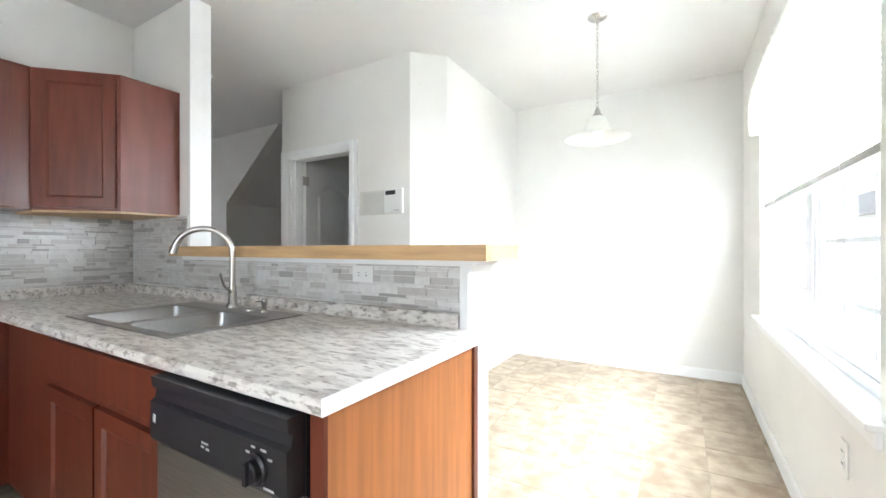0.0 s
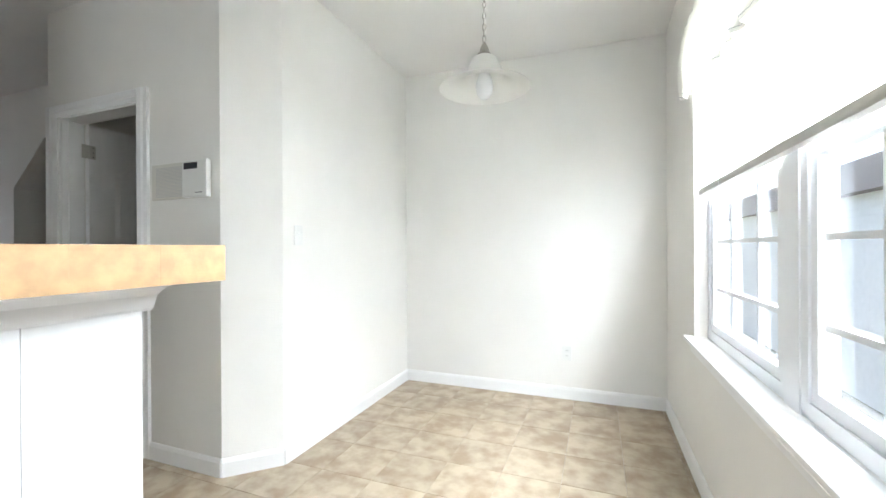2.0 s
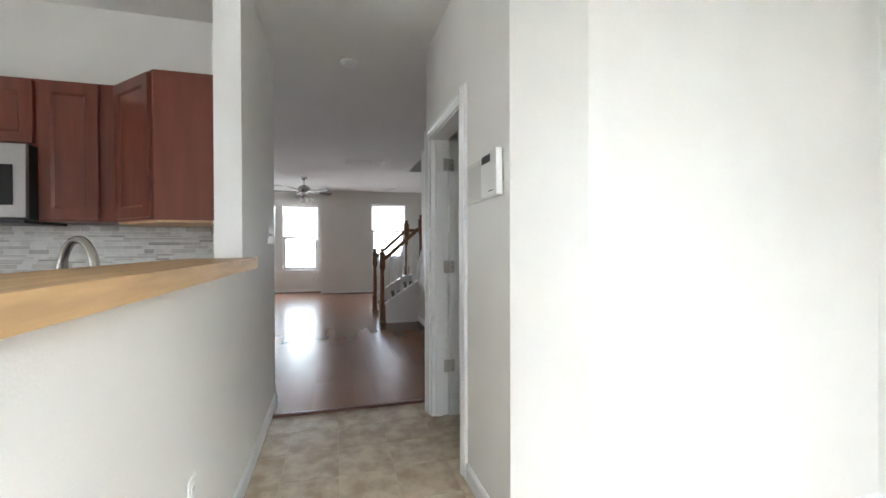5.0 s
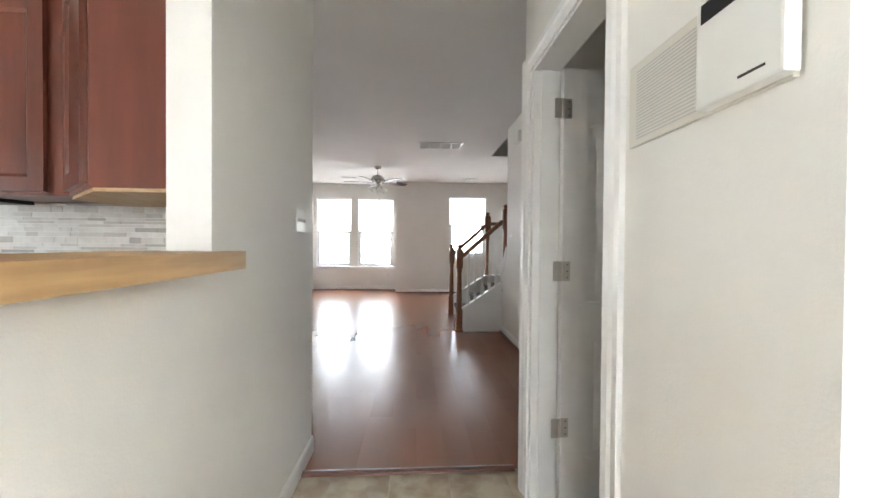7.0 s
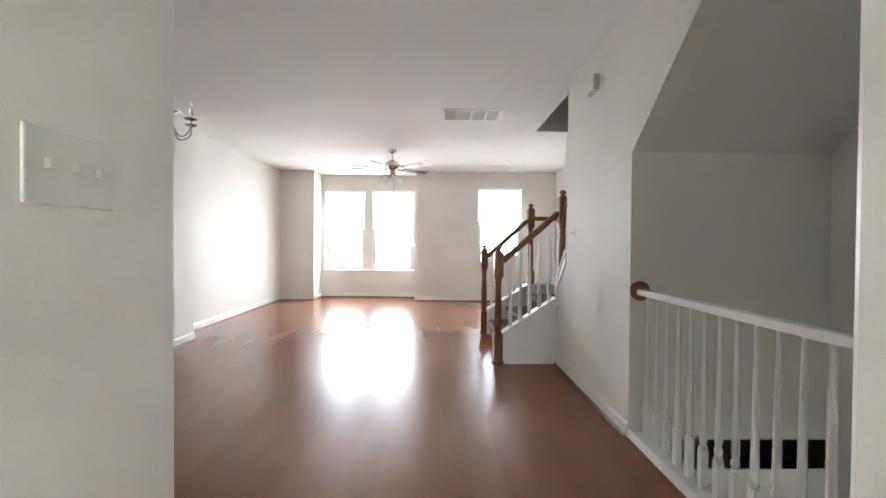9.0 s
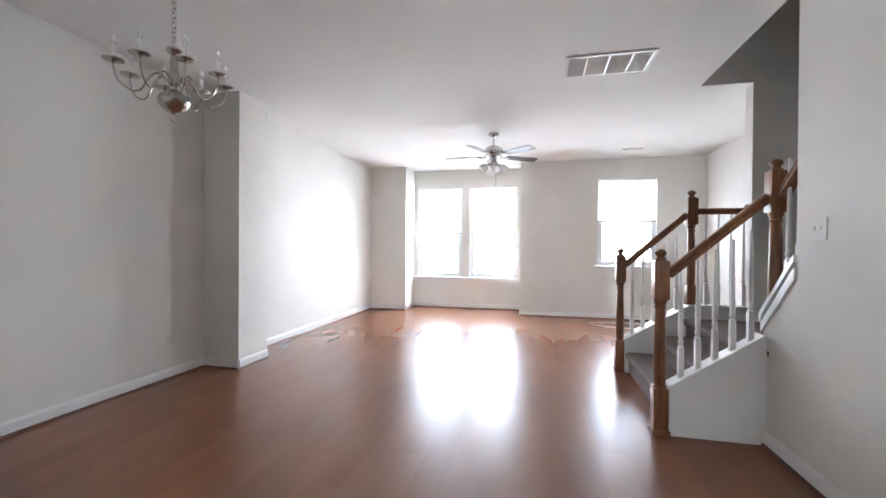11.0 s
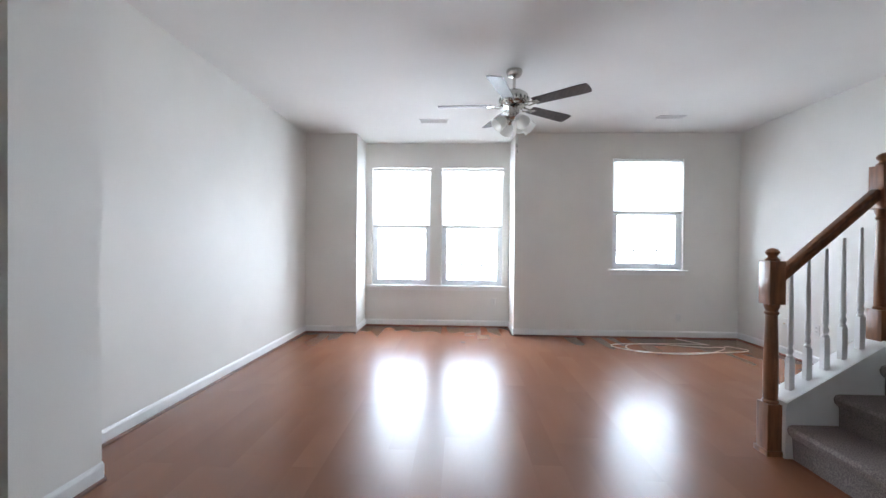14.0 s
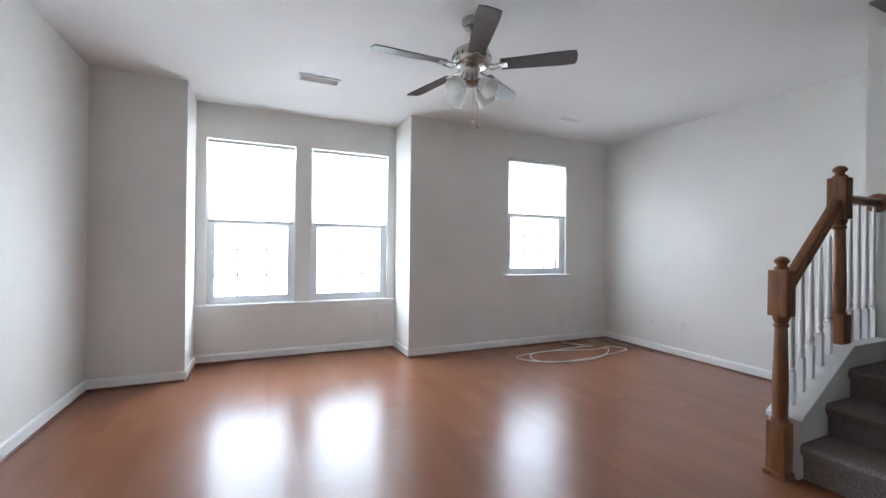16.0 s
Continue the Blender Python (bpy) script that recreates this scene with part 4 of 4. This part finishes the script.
def grille(name, label, x0, x1, y0, y1, sections, along_y, lean):
    e = thing(name, label, "air vent")
    bm = bmesh.new()
    z0, z1 = CEIL - 0.010, CEIL - 0.0005
    w = 0.028 if sections > 1 else 0.018
    for r in ((x0, x1, y0, y0 + w), (x0, x1, y1 - w, y1), (x0, x0 + w, y0 + w, y1 - w), (x1 - w, x1, y0 + w, y1 - w)):
        box(bm, *r, z0, z1)
    for k in range(1, sections):
        y = y0 + (y1 - y0) * k / sections
        box(bm, x0 + w, x1 - w, y - 0.008, y + 0.008, z0, z1)
    part("frame", bm, M_VENT, e)
    bm = bmesh.new()
    box(bm, x0 + w, x1 - w, y0 + w, y1 - w, CEIL - 0.0022, CEIL - 0.0006)
    part("backing", bm, M_VENTIN, e)
    x = x0 + w + 0.008
    me = None
    while x < x1 - w:
        if me is None:
            bm = bmesh.new()
            vs = box(bm, -0.0065, 0.0065, y0 + w, y1 - w, -0.0006, 0.0006)
            for v in vs:
                v.co = Matrix.Rotation(radians(lean), 4, "Y") @ v.co
            me = finish("slat", bm, M_VENT)
        o = new("slat", me)
        o.parent = e
        o.location = (x, 0, CEIL - 0.0075)
        x += 0.0135
    return e


grille("return_air_grille", "large white return air grille in the ceiling", -6.98, -6.58, 2.82, 3.50, 4, True, -16)
grille("ceiling_vent", "small white supply vent in the ceiling", -10.12, -9.97, 1.06, 1.42, 1, True, -38)
grille("ceiling_vent", "small white supply vent in the ceiling", -9.98, -9.86, 3.87, 4.17, 1, True, -38)
smoke = thing("smoke_detector", "round white smoke detector on the ceiling", "smoke detector", (-2.82, 2.77, CEIL))
bm = bmesh.new()
lathe(bm, [(0.065, 0), (0.066, -0.012), (0.058, -0.02), (0.052, -0.034), (0.03, -0.040), (0.002, -0.041)], seg=28)
part("body", bm, M_PLATE, smoke, smooth=True)
bm = bmesh.new()
lathe(bm, [(0.057, -0.0205), (0.059, -0.023), (0.055, -0.027), (0.05, -0.0275)], seg=28)
part("grill_ring", bm, M_MARK, smoke)
chime = thing("door_chime", "white rectangular chime box on the stair wall", "door chime", (-5.17, 3.999, 2.47))
bm = bmesh.new()
box(bm, -0.09, 0.09, -0.045, 0, -0.06, 0.06, bevel=0.006)
part("case", bm, M_PLATE, chime)


# ---- plates ----
def plate(name, label, cat, m, w=0.07, kind="outlet", gangs=1):
    e = thing(name, label, cat)
    e.matrix_world = m
    W = w + 0.046 * (gangs - 1)
    bm = bmesh.new()
    box(bm, -W / 2, W / 2, -0.006, -0.0005, -0.0575, 0.0575, bevel=0.0025)
    part("cover_plate", bm, M_PLATE, e)
    for g in range(gangs):
        cx = (g - (gangs - 1) / 2) * 0.046
        if kind == "switch":
            bm = bmesh.new()
            box(bm, cx - 0.005, cx + 0.005, -0.016, -0.0061, -0.004, 0.012, bevel=0.001)
            part("toggle", bm, M_PLATE, e)
        elif kind == "outlet":
            for z in (-0.02, 0.02):
                bm = bmesh.new()
                box(bm, cx - 0.016, cx + 0.016, -0.0085, -0.0061, z - 0.013, z + 0.013, bevel=0.001)
                f = part("socket", bm, M_PLATE, e)
                for dx in (-0.006, 0.006):
                    bm = bmesh.new()
                    box(bm, cx + dx - 0.0012, cx + dx + 0.0012, -0.0092, -0.0086, z - 0.003, z + 0.006)
                    part("slot", bm, M_SLOT, f)
        else:
            bm = bmesh.new()
            lathe(bm, [(0.006, 0), (0.005, 0.012), (0.003, 0.014)], Matrix.Translation((0, -0.006, 0)) @ Matrix.Rotation(radians(90), 4, "X"), 10)
            part("coax_jack", bm, M_BRASS, e)


def facing(x, y, z, deg):
    return pose(x, y, z, 0, 0, deg)


plate("wall_outlet", "white duplex outlet low on the nook wall", "outlet", facing(0.63, N_Y, 0.36, 0))
plate("wall_outlet", "white duplex outlet low under the nook window", "outlet", facing(E_X, 2.52, 0.50, -90))
plate("wall_outlet", "white duplex outlet low on the dining wall", "outlet", facing(-6.24, -0.66, 0.35, 180))
plate("wall_outlet", "white duplex outlet low on the living room wall", "outlet", facing(-9.41, R_Y, 0.37, 0))
plate("cable_plate", "white coaxial plate low on the living room wall", "wall plate", facing(-9.82, R_Y, 0.36, 0), kind="coax")
plate("wall_outlet", "white duplex outlet low on the end wall", "outlet", facing(END_X, 4.5, 0.27, 90))
plate("wall_outlet", "white outlet with a plug below the bay window", "outlet", facing(BAY_X, 2.08, 0.38, 90))
plate("wall_outlet", "white duplex outlet low on the half wall", "outlet", facing(-0.96, 2.19, 0.44, 180))
plate("light_switch", "white single switch on the nook wall", "light switch", facing(-0.765, 3.67, 1.27, 90), kind="switch")
plate("light_switch", "white triple toggle switch on the hall wall", "light switch", facing(-2.655, 2.19, 1.335, 180), kind="switch", gangs=3)
plate("light_switch", "white double switch on the stair wall", "light switch", facing(-5.63, 4.0, 1.325, 0), kind="switch", gangs=2)
kitchen_plate = pose(-0.305, 2.034, 1.075, 0, 0, 0) @ Matrix.Rotation(radians(90), 4, "Y")
plate("wall_outlet", "white duplex outlet set sideways in the backsplash", "outlet", kitchen_plate)

# ---- intercom ----
ic = thing("alarm_panel", "cream plastic intercom panel with grille and display", "wall panel", (-1.26, 3.335, 1.567))
bm = bmesh.new()
box(bm, -0.23, 0.215, -0.012, 0, -0.10, 0.10, bevel=0.004)
part("backplate", bm, M_PANELP, ic)
bm = bmesh.new()
box(bm, 0.05, 0.23, -0.04, -0.0122, -0.098, 0.098, bevel=0.006)
kp = part("keypad", bm, M_PLATE, ic, "white keypad housing")
bm = bmesh.new()
box(bm, 0.065, 0.165, -0.0415, -0.0402, 0.050, 0.084)
part("display", bm, M_BLACK, kp, "dark display")
bm = bmesh.new()
box(bm, 0.15, 0.20, -0.0415, -0.0402, -0.078, -0.074)
part("marking", bm, M_SLOT, kp)
for k in range(22):
    bm = bmesh.new()
    box(bm, -0.195, 0.045, -0.0128, -0.0121, -0.085 + 0.0076 * k, -0.082 + 0.0076 * k)
    part("speaker_slot", bm, M_MARK, ic)

# ---- valance ----
val = thing("window_valance", "cream fabric valance with a scalloped striped hem", "valance")
bm = bmesh.new()
NS, NZ = 120, 7
grid = []
for i in range(NS + 1):
    u = i / NS
    y = 2.12 + (4.33 - 2.12) * u
    bow = 0.025 + 0.03 * math.sin(math.pi * u) ** 0.4
    fold = 0.013 * math.sin(u * 2 * math.pi * 19) + 0.006 * math.sin(u * 2 * math.pi * 43 + 1)
    hem = 2.04 - 0.16 * math.sin(math.pi * u) ** 0.6 - 0.025 * abs(math.sin(u * math.pi * 9))
    col = []
    for k in range(NZ + 1):
        v = k / NZ
        col.append(bm.verts.new((E_X - bow - fold * (0.3 + 0.7 * v) - 0.015 * math.sin(math.pi * v), y, 2.30 + (hem - 2.30) * v)))
    grid.append(col)
for a, b in zip(grid, grid[1:]):
    for k in range(NZ):
        bm.faces.new((a[k], a[k + 1], b[k + 1], b[k]))
cloth = part("cloth", bm, M_VALANCE, val, smooth=True)
sm = cloth.modifiers.new("thickness", "SOLIDIFY")
sm.thickness = 0.003
bm = bmesh.new()
pts = []
for i in range(NS + 1):
    u = i / NS
    bow = 0.025 + 0.03 * math.sin(math.pi * u) ** 0.4
    fold = 0.013 * math.sin(u * 2 * math.pi * 19) + 0.006 * math.sin(u * 2 * math.pi * 43 + 1)
    pts.append((E_X - bow - fold - 0.003, 2.12 + 2.21 * u, 2.04 - 0.16 * math.sin(math.pi * u) ** 0.6 - 0.025 * abs(math.sin(u * math.pi * 9)) + 0.016))
tube(bm, pts, 0.0028, 5)
part("hem_stripe", bm, M_MARK, val, "grey stripe along the hem")
bm = bmesh.new()
tube(bm, [(E_X - 0.003, 2.12, 2.30)] + [(E_X - 0.025 - 0.03 * math.sin(math.pi * k / 20) ** 0.4, 2.12 + 2.21 * k / 20, 2.298) for k in range(21)] + [(E_X - 0.003, 4.33, 2.30)], 0.006, 7)
part("rod", bm, M_TRIM, val)

# ---- staircase ----
stairs = thing("staircase", "carpeted staircase with white skirts and oak handrails", "staircase")
RISE, RUN = 0.185, 0.225
SXL, SXR = -7.47, -6.19


def carpet_step(bm, axis, nose, back, a0, a1, z0, z1):
    s = 1 if back > nose else -1
    out = [(nose + s * 0.02, z0), (nose + s * 0.012, z1 - 0.075), (nose - s * 0.012, z1 - 0.05), (nose - s * 0.018, z1 - 0.025), (nose - s * 0.008, z1 - 0.006), (nose + s * 0.012, z1), (back, z1), (back, z0)]
    prism(bm, out, a0, a1, "x" if axis == "y" else "y")


for k, (nose, back) in enumerate(((3.475, 3.73), (3.73, 3.98), (3.98, R_Y))):
    bm = bmesh.new()
    carpet_step(bm, "y", nose, back + (0.02 if k < 2 else 0), SXL, SXR, 0.0, RISE * (k + 1) + (0.015, 0.012, 0.0)[k])
    if k == 2:
        box(bm, SXR - 0.001, -6.0, 4.125, R_Y, 0.0, RISE * 3)
    part("carpeted_step", bm, M_CARPET, stairs, "taupe carpeted step", True)
for k in range(6):
    bm = bmesh.new()
    x = -6.02 + RUN * k
    carpet_step(bm, "x", x, x + RUN + 0.02, 4.125, R_Y - 0.003, RISE * (k + 3) - 0.02, RISE * (k + 4))
    part("carpeted_step", bm, M_CARPET, stairs, "taupe carpeted step", True)
for xa, xb in ((-7.62, -7.475), (-6.185, -6.10)):
    bm = bmesh.new()
    prism(bm, [(3.455, 0), (4.0 if xb > -7 else 4.52, 0), (4.0 if xb > -7 else 4.52, 0.66), (4.02 if xb < -7 else 3.99, 0.66), (3.455, 0.30)], xa, xb, "x")
    part("skirt", bm, M_TRIM, stairs, "white painted closed stringer")
    bm = bmesh.new()
    prism(bm, [(3.45, 0.301), (4.02 if xb < -7 else 3.985, 0.661), (4.02 if xb < -7 else 3.985, 0.685), (3.45, 0.325)], xa - 0.012, xb + 0.012, "x")
    part("skirt_cap", bm, M_TRIM, stairs)
bm = bmesh.new()
box(bm, -7.632, -7.463, 4.021, 4.519, 0.661, 0.683)
part("skirt_cap", bm, M_TRIM, stairs)
bm = bmesh.new()
prism(bm, [(-6.16, 0.762), (-6.14, 0.805), (-5.82, 1.15), (-5.82, 1.19), (-6.17, 0.815)], 3.985, 4.135, "y")
prism(bm, [(-6.15, 0.70), (-6.15, 0.76), (-5.82, 1.118), (-5.82, 1.05)], 3.988, 3.9995, "y")
part("rake_cap", bm, M_TRIM, stairs)


def newel(x, y, z0, top):
    h = top - z0
    bm = bmesh.new()
    s = 0.046
    m = Matrix.Translation((x, y, z0))
    low = 0.30
    box(bm, -s - 0.010, s + 0.010, -s - 0.010, s + 0.010, 0.0, 0.03, m, 0.004)
    box(bm, -s, s, -s, s, 0.03, low, m, 0.004)
    up0, up1 = h - 0.33, h - 0.075
    box(bm, -s, s, -s, s, up0, up1, m, 0.004)
    L = up0 - low
    lathe(bm, [(0.040, low), (0.042, low + 0.012), (0.034, low + 0.02), (0.037, low + 0.035), (0.038, low + L * 0.35), (0.030, up0 - 0.075), (0.029, up0 - 0.065), (0.036, up0 - 0.058), (0.037, up0 - 0.05), (0.030, up0 - 0.04), (0.041, up0 - 0.012), (0.041, up0)], m, 20)
    post = part("newel_post", bm, M_OAK, stairs, "turned oak newel post", True)
    bm = bmesh.new()
    lathe(bm, [(0.036, up1), (0.038, up1 + 0.01), (0.026, up1 + 0.018), (0.022, up1 + 0.028), (0.034, up1 + 0.042), (0.037, up1 + 0.052), (0.028, up1 + 0.066), (0.012, h), (0.002, h + 0.002)], m, 20)
    part("finial", bm, M_OAK, post, smooth=True)


newel(-6.14, 3.405, 0.0, 1.215)
newel(-7.548, 3.42, 0.0, 1.215)
newel(-7.555, 4.055, 0.56, 1.78)
newel(-6.13, 4.055, 0.56, 1.78)


def handrail(a, b):
    bm = bmesh.new()
    a, b = Vector(a), Vector(b)
    d = b - a
    q = d.to_track_quat("X", "Z").to_matrix().to_4x4()
    prism(bm, [(-0.030, -0.028), (0.030, -0.028), (0.030, -0.012), (0.024, -0.004), (0.030, 0.012), (0.022, 0.026), (0.0, 0.031), (-0.022, 0.026), (-0.030, 0.012), (-0.024, -0.004), (-0.030, -0.012)], 0, d.length, "x")
    m = Matrix.Translation(a) @ q
    for v in bm.verts:
        v.co = m @ v.co
    part("handrail", bm, M_OAK, stairs, "stained oak handrail", True)


RA, RB = 1.02, 1.545
handrail((-7.548, 3.46, 1.05), (-7.552, 4.01, 1.545))
handrail((-6.14, 3.45, 1.05), (-6.135, 4.01, 1.545))
handrail((-7.555, 4.10, 1.575), (-7.54, 4.518, 1.575))
handrail((-6.09, 4.07, 1.56), (-4.3, 4.07, 1.56 + 1.79 * RISE / RUN))
bm = bmesh.new()
lathe(bm, [(0.062, 0), (0.062, 0.01), (0.05, 0.018), (0.036, 0.02)], Matrix.Translation((-7.54, 4.519, 1.575)) @ Matrix.Rotation(radians(90), 4, "X"), 24)
part("rosette", bm, M_OAK, stairs, "round oak wall rosette", True)

BAL = {}


def baluster(x, y, z0, z1, parent):
    key = round(z1 - z0, 3)
    if key not in BAL:
        h = key
        bm = bmesh.new()
        box(bm, -0.016, 0.016, -0.016, 0.016, 0, 0.19)
        lathe(bm, [(0.016, 0.19), (0.019, 0.20), (0.012, 0.212), (0.017, 0.228), (0.018, 0.24), (0.011, 0.255), (0.016, 0.275), (0.0155, 0.32), (0.009, h)], None, 10)
        BAL[key] = finish("baluster", bm, M_BAL, True)
    o = new("baluster", BAL[key])
    o.parent = parent
    o.location = (x, y, z0)


for x in (-7.548, -6.14):
    for k in range(5):
        y = 3.53 + 0.099 * k
        f = (y - 3.45) / 0.57
        baluster(x, y, 0.325 + 0.36 * f, 0.325 + 0.36 * f + 0.715, stairs)
for k in range(4):
    baluster(-7.55, 4.18 + 0.105 * k, 0.683, 1.548, stairs)
for k in range(16):
    x = -6.02 + 0.105 * k
    z = 0.83 + (x + 6.16) * 0.93
    baluster(x, 4.07, z, z + 0.80 - 0.10 * (x + 6.02) * 0.9, stairs)

# ---- guard rail at the lower stairs ----
guard = thing("stair_guard_rail", "white baluster guard rail with an oak rosette", "guard rail")
bm = bmesh.new()
lathe(bm, [(0.062, 0), (0.062, 0.012), (0.048, 0.02), (0.034, 0.022)], Matrix.Translation((-4.539, 4.06, 0.935)) @ Matrix.Rotation(radians(90), 4, "Y"), 24)
part("rosette", bm, M_OAK, guard, "round oak wall rosette", True)
bm = bmesh.new()
box(bm, -4.52, -2.512, 4.032, 4.088, 0.912, 0.95, bevel=0.006)
part("rail", bm, M_TRIM, guard)
bm = bmesh.new()
box(bm, -4.539, -2.512, 4.0, 4.12, 0.0, 0.06)
part("kerb", bm, M_TRIM, guard)
for k in range(18):
    baluster(-4.43 + 0.105 * k, 4.06, 0.06, 0.912, guard)
bm = bmesh.new()
box(bm, -4.66, -2.42, 4.0, R_Y, -1.75, -1.6)
structure("floor_lower", bm, M_CARPET, "taupe carpet below the stair opening", "floor")

# ---- loose cable ----
cable = thing("loose_cable", "loose white cable lying in loops on the floor", "cable")
pts = []
for k in range(90):
    t = k / 89
    a = t * 4 * math.pi + 2.2
    r = 0.36 + 0.10 * math.sin(t * 9)
    pts.append((-10.02 + r * 0.62 * math.cos(a) + 0.06 * math.sin(a * 2.3), 4.15 + (r + 0.28) * math.sin(a) * 1.0 + 0.1 * t, 0.008 + 0.007 * (k % 45 > 22)))
bm = bmesh.new()
tube(bm, [(-10.56, 4.45, 0.05), (-10.5, 4.42, 0.012)] + pts, 0.0045, 6)
part("cord", bm, M_CABLE, cable, smooth=True)

# ---- floors, pieces last ----
floor = thing("floor_living", "reddish brown laminate plank floor, glossy", "floor", kind="structure")
bm = bmesh.new()
box(bm, -11.4, -2.67, -0.8, 4.0, -0.2, -0.011)
box(bm, -10.75, -4.54, 4.0, R_Y + 0.05, -0.2, -0.011)
part("subfloor", bm, M_GAP, floor)
PW, PL = 0.165, 1.28
pm = {}
rp = random.Random(5)
row = 0
y = -0.66
while y < R_Y:
    w = min(PW, R_Y - y)
    x = -11.15 - rp.uniform(0, PL)
    xe_max = -2.668 if y < 3.99 else -4.545
    while x < xe_max:
        e = min(x + PL, xe_max)
        s0 = max(x, -11.15)
        inside = e - s0 > 0.01 and not (e < END_X - 0.02 and not (0.0 < y < 2.4))
        if inside:
            key = (round(e - s0, 3), round(w, 3))
            if key not in pm:
                bm = bmesh.new()
                L_, W_ = key
                g = 0.0
                c = 0.0
                vs0 = [bm.verts.new(p) for p in ((g, g, -0.01), (L_ - g, g, -0.01), (L_ - g, W_ - g, -0.01), (g, W_ - g, -0.01))]
                vs1 = [bm.verts.new(p) for p in ((g, g, -c * 0.5), (L_ - g, g, -c * 0.5), (L_ - g, W_ - g, -c * 0.5), (g, W_ - g, -c * 0.5))]
                for a, b in ((vs0, vs1),):
                    for i in range(4):
                        bm.faces.new((a[i], a[(i + 1) % 4], b[(i + 1) % 4], b[i]))
                bm.faces.new(vs1)
                pm[key] = finish("plank", bm, M_LAM)
            o = new("plank", pm[key])
            o.parent = floor
            o.location = (s0, y, 0)
        x += PL
    y += PW
    row += 1

floor2 = thing("floor_kitchen", "tan stone-look vinyl tile floor", "floor", kind="structure")
bm = bmesh.new()
box(bm, -2.67, E_X + 0.1, -1.7, N_Y + 0.1, -0.2, -0.0035)
part("underlay", bm, M_GROUT, floor2)
TS = 0.3048
tm = {}
ny = 0
x = -2.668
while x < E_X:
    y = -1.6
    while y < N_Y:
        w, h = min(TS, E_X + 0.02 - x), min(TS, N_Y + 0.02 - y)
        if w > 0.02 and h > 0.02 and not (y + h < 1.2 and x < -1.9):
            key = (round(w, 3), round(h, 3))
            if key not in tm:
                bm = bmesh.new()
                g = 0.0007
                c = 0.0012
                W_, H_ = key
                v1 = [bm.verts.new(p) for p in ((g, g, -0.003), (W_ - g, g, -0.003), (W_ - g, H_ - g, -0.003), (g, H_ - g, -0.003))]
                v2 = [bm.verts.new(p) for p in ((g + c, g + c, 0), (W_ - g - c, g + c, 0), (W_ - g - c, H_ - g - c, 0), (g + c, H_ - g - c, 0))]
                for i in range(4):
                    bm.faces.new((v1[i], v1[(i + 1) % 4], v2[(i + 1) % 4], v2[i]))
                bm.faces.new(v2)
                tm[key] = finish("tile", bm, M_VINYL)
            o = new("tile", tm[key])
            o.parent = floor2
            o.location = (x, y, 0)
        y += TS
    x += TS


# ---- mosaic backsplash ----
def strips(a0, a1, z0, z1, seed):
    rr = random.Random(seed)
    z = z0
    while z < z1 - 0.008:
        h = min(rr.choice((0.0145, 0.0145, 0.022, 0.030)), z1 - z)
        a = a0 - rr.uniform(0, 0.08)
        while a < a1:
            w = rr.choice((0.05, 0.075, 0.10, 0.14))
            s0, s1 = max(a, a0), min(a + w, a1)
            if s1 - s0 > 0.006:
                yield s0, s1, z, z + h
            a += w
        z += h


splash = thing("backsplash_half_wall", "grey and white glass mosaic backsplash strips", "backsplash", kind="structure")
bm = bmesh.new()
box(bm, -1.745, 0.171, 2.041, 2.0495, 0.943, 1.119)
part("grout", bm, M_PLATE, splash)
for s0, s1, z0, z1 in strips(-1.745, 0.171, 0.948, 1.118, 3):
    bm = bmesh.new()
    box(bm, s0 + 0.001, s1 - 0.001, 2.035 + random.uniform(0, 0.0015), 2.0408, z0 + 0.001, z1 - 0.001)
    part("tile", bm, M_MOSAIC, splash)
splash2 = thing("backsplash_wall", "grey and white glass mosaic backsplash strips", "backsplash", kind="structure")
bm = bmesh.new()
box(bm, -2.4695, -2.461, -0.4, 2.06, 0.943, 1.394)
box(bm, -2.461, -1.748, 2.061, 2.0695, 0.943, 1.394)
part("grout", bm, M_PLATE, splash2)
bm = bmesh.new()
for s0, s1, z0, z1 in strips(-0.4, 2.06, 0.948, 1.392, 4):
    box(bm, -2.4605, -2.4545 + random.uniform(-0.0015, 0), s0 + 0.001, s1 - 0.001, z0 + 0.001, z1 - 0.001)
for s0, s1, z0, z1 in strips(-2.452, -1.75, 0.948, 1.392, 6):
    box(bm, s0 + 0.001, s1 - 0.001, 2.0545 + random.uniform(0, 0.0015), 2.0605, z0 + 0.001, z1 - 0.001)
tagged(part("tiles", bm, M_MOSAIC_I, splash2), kind="stuff")
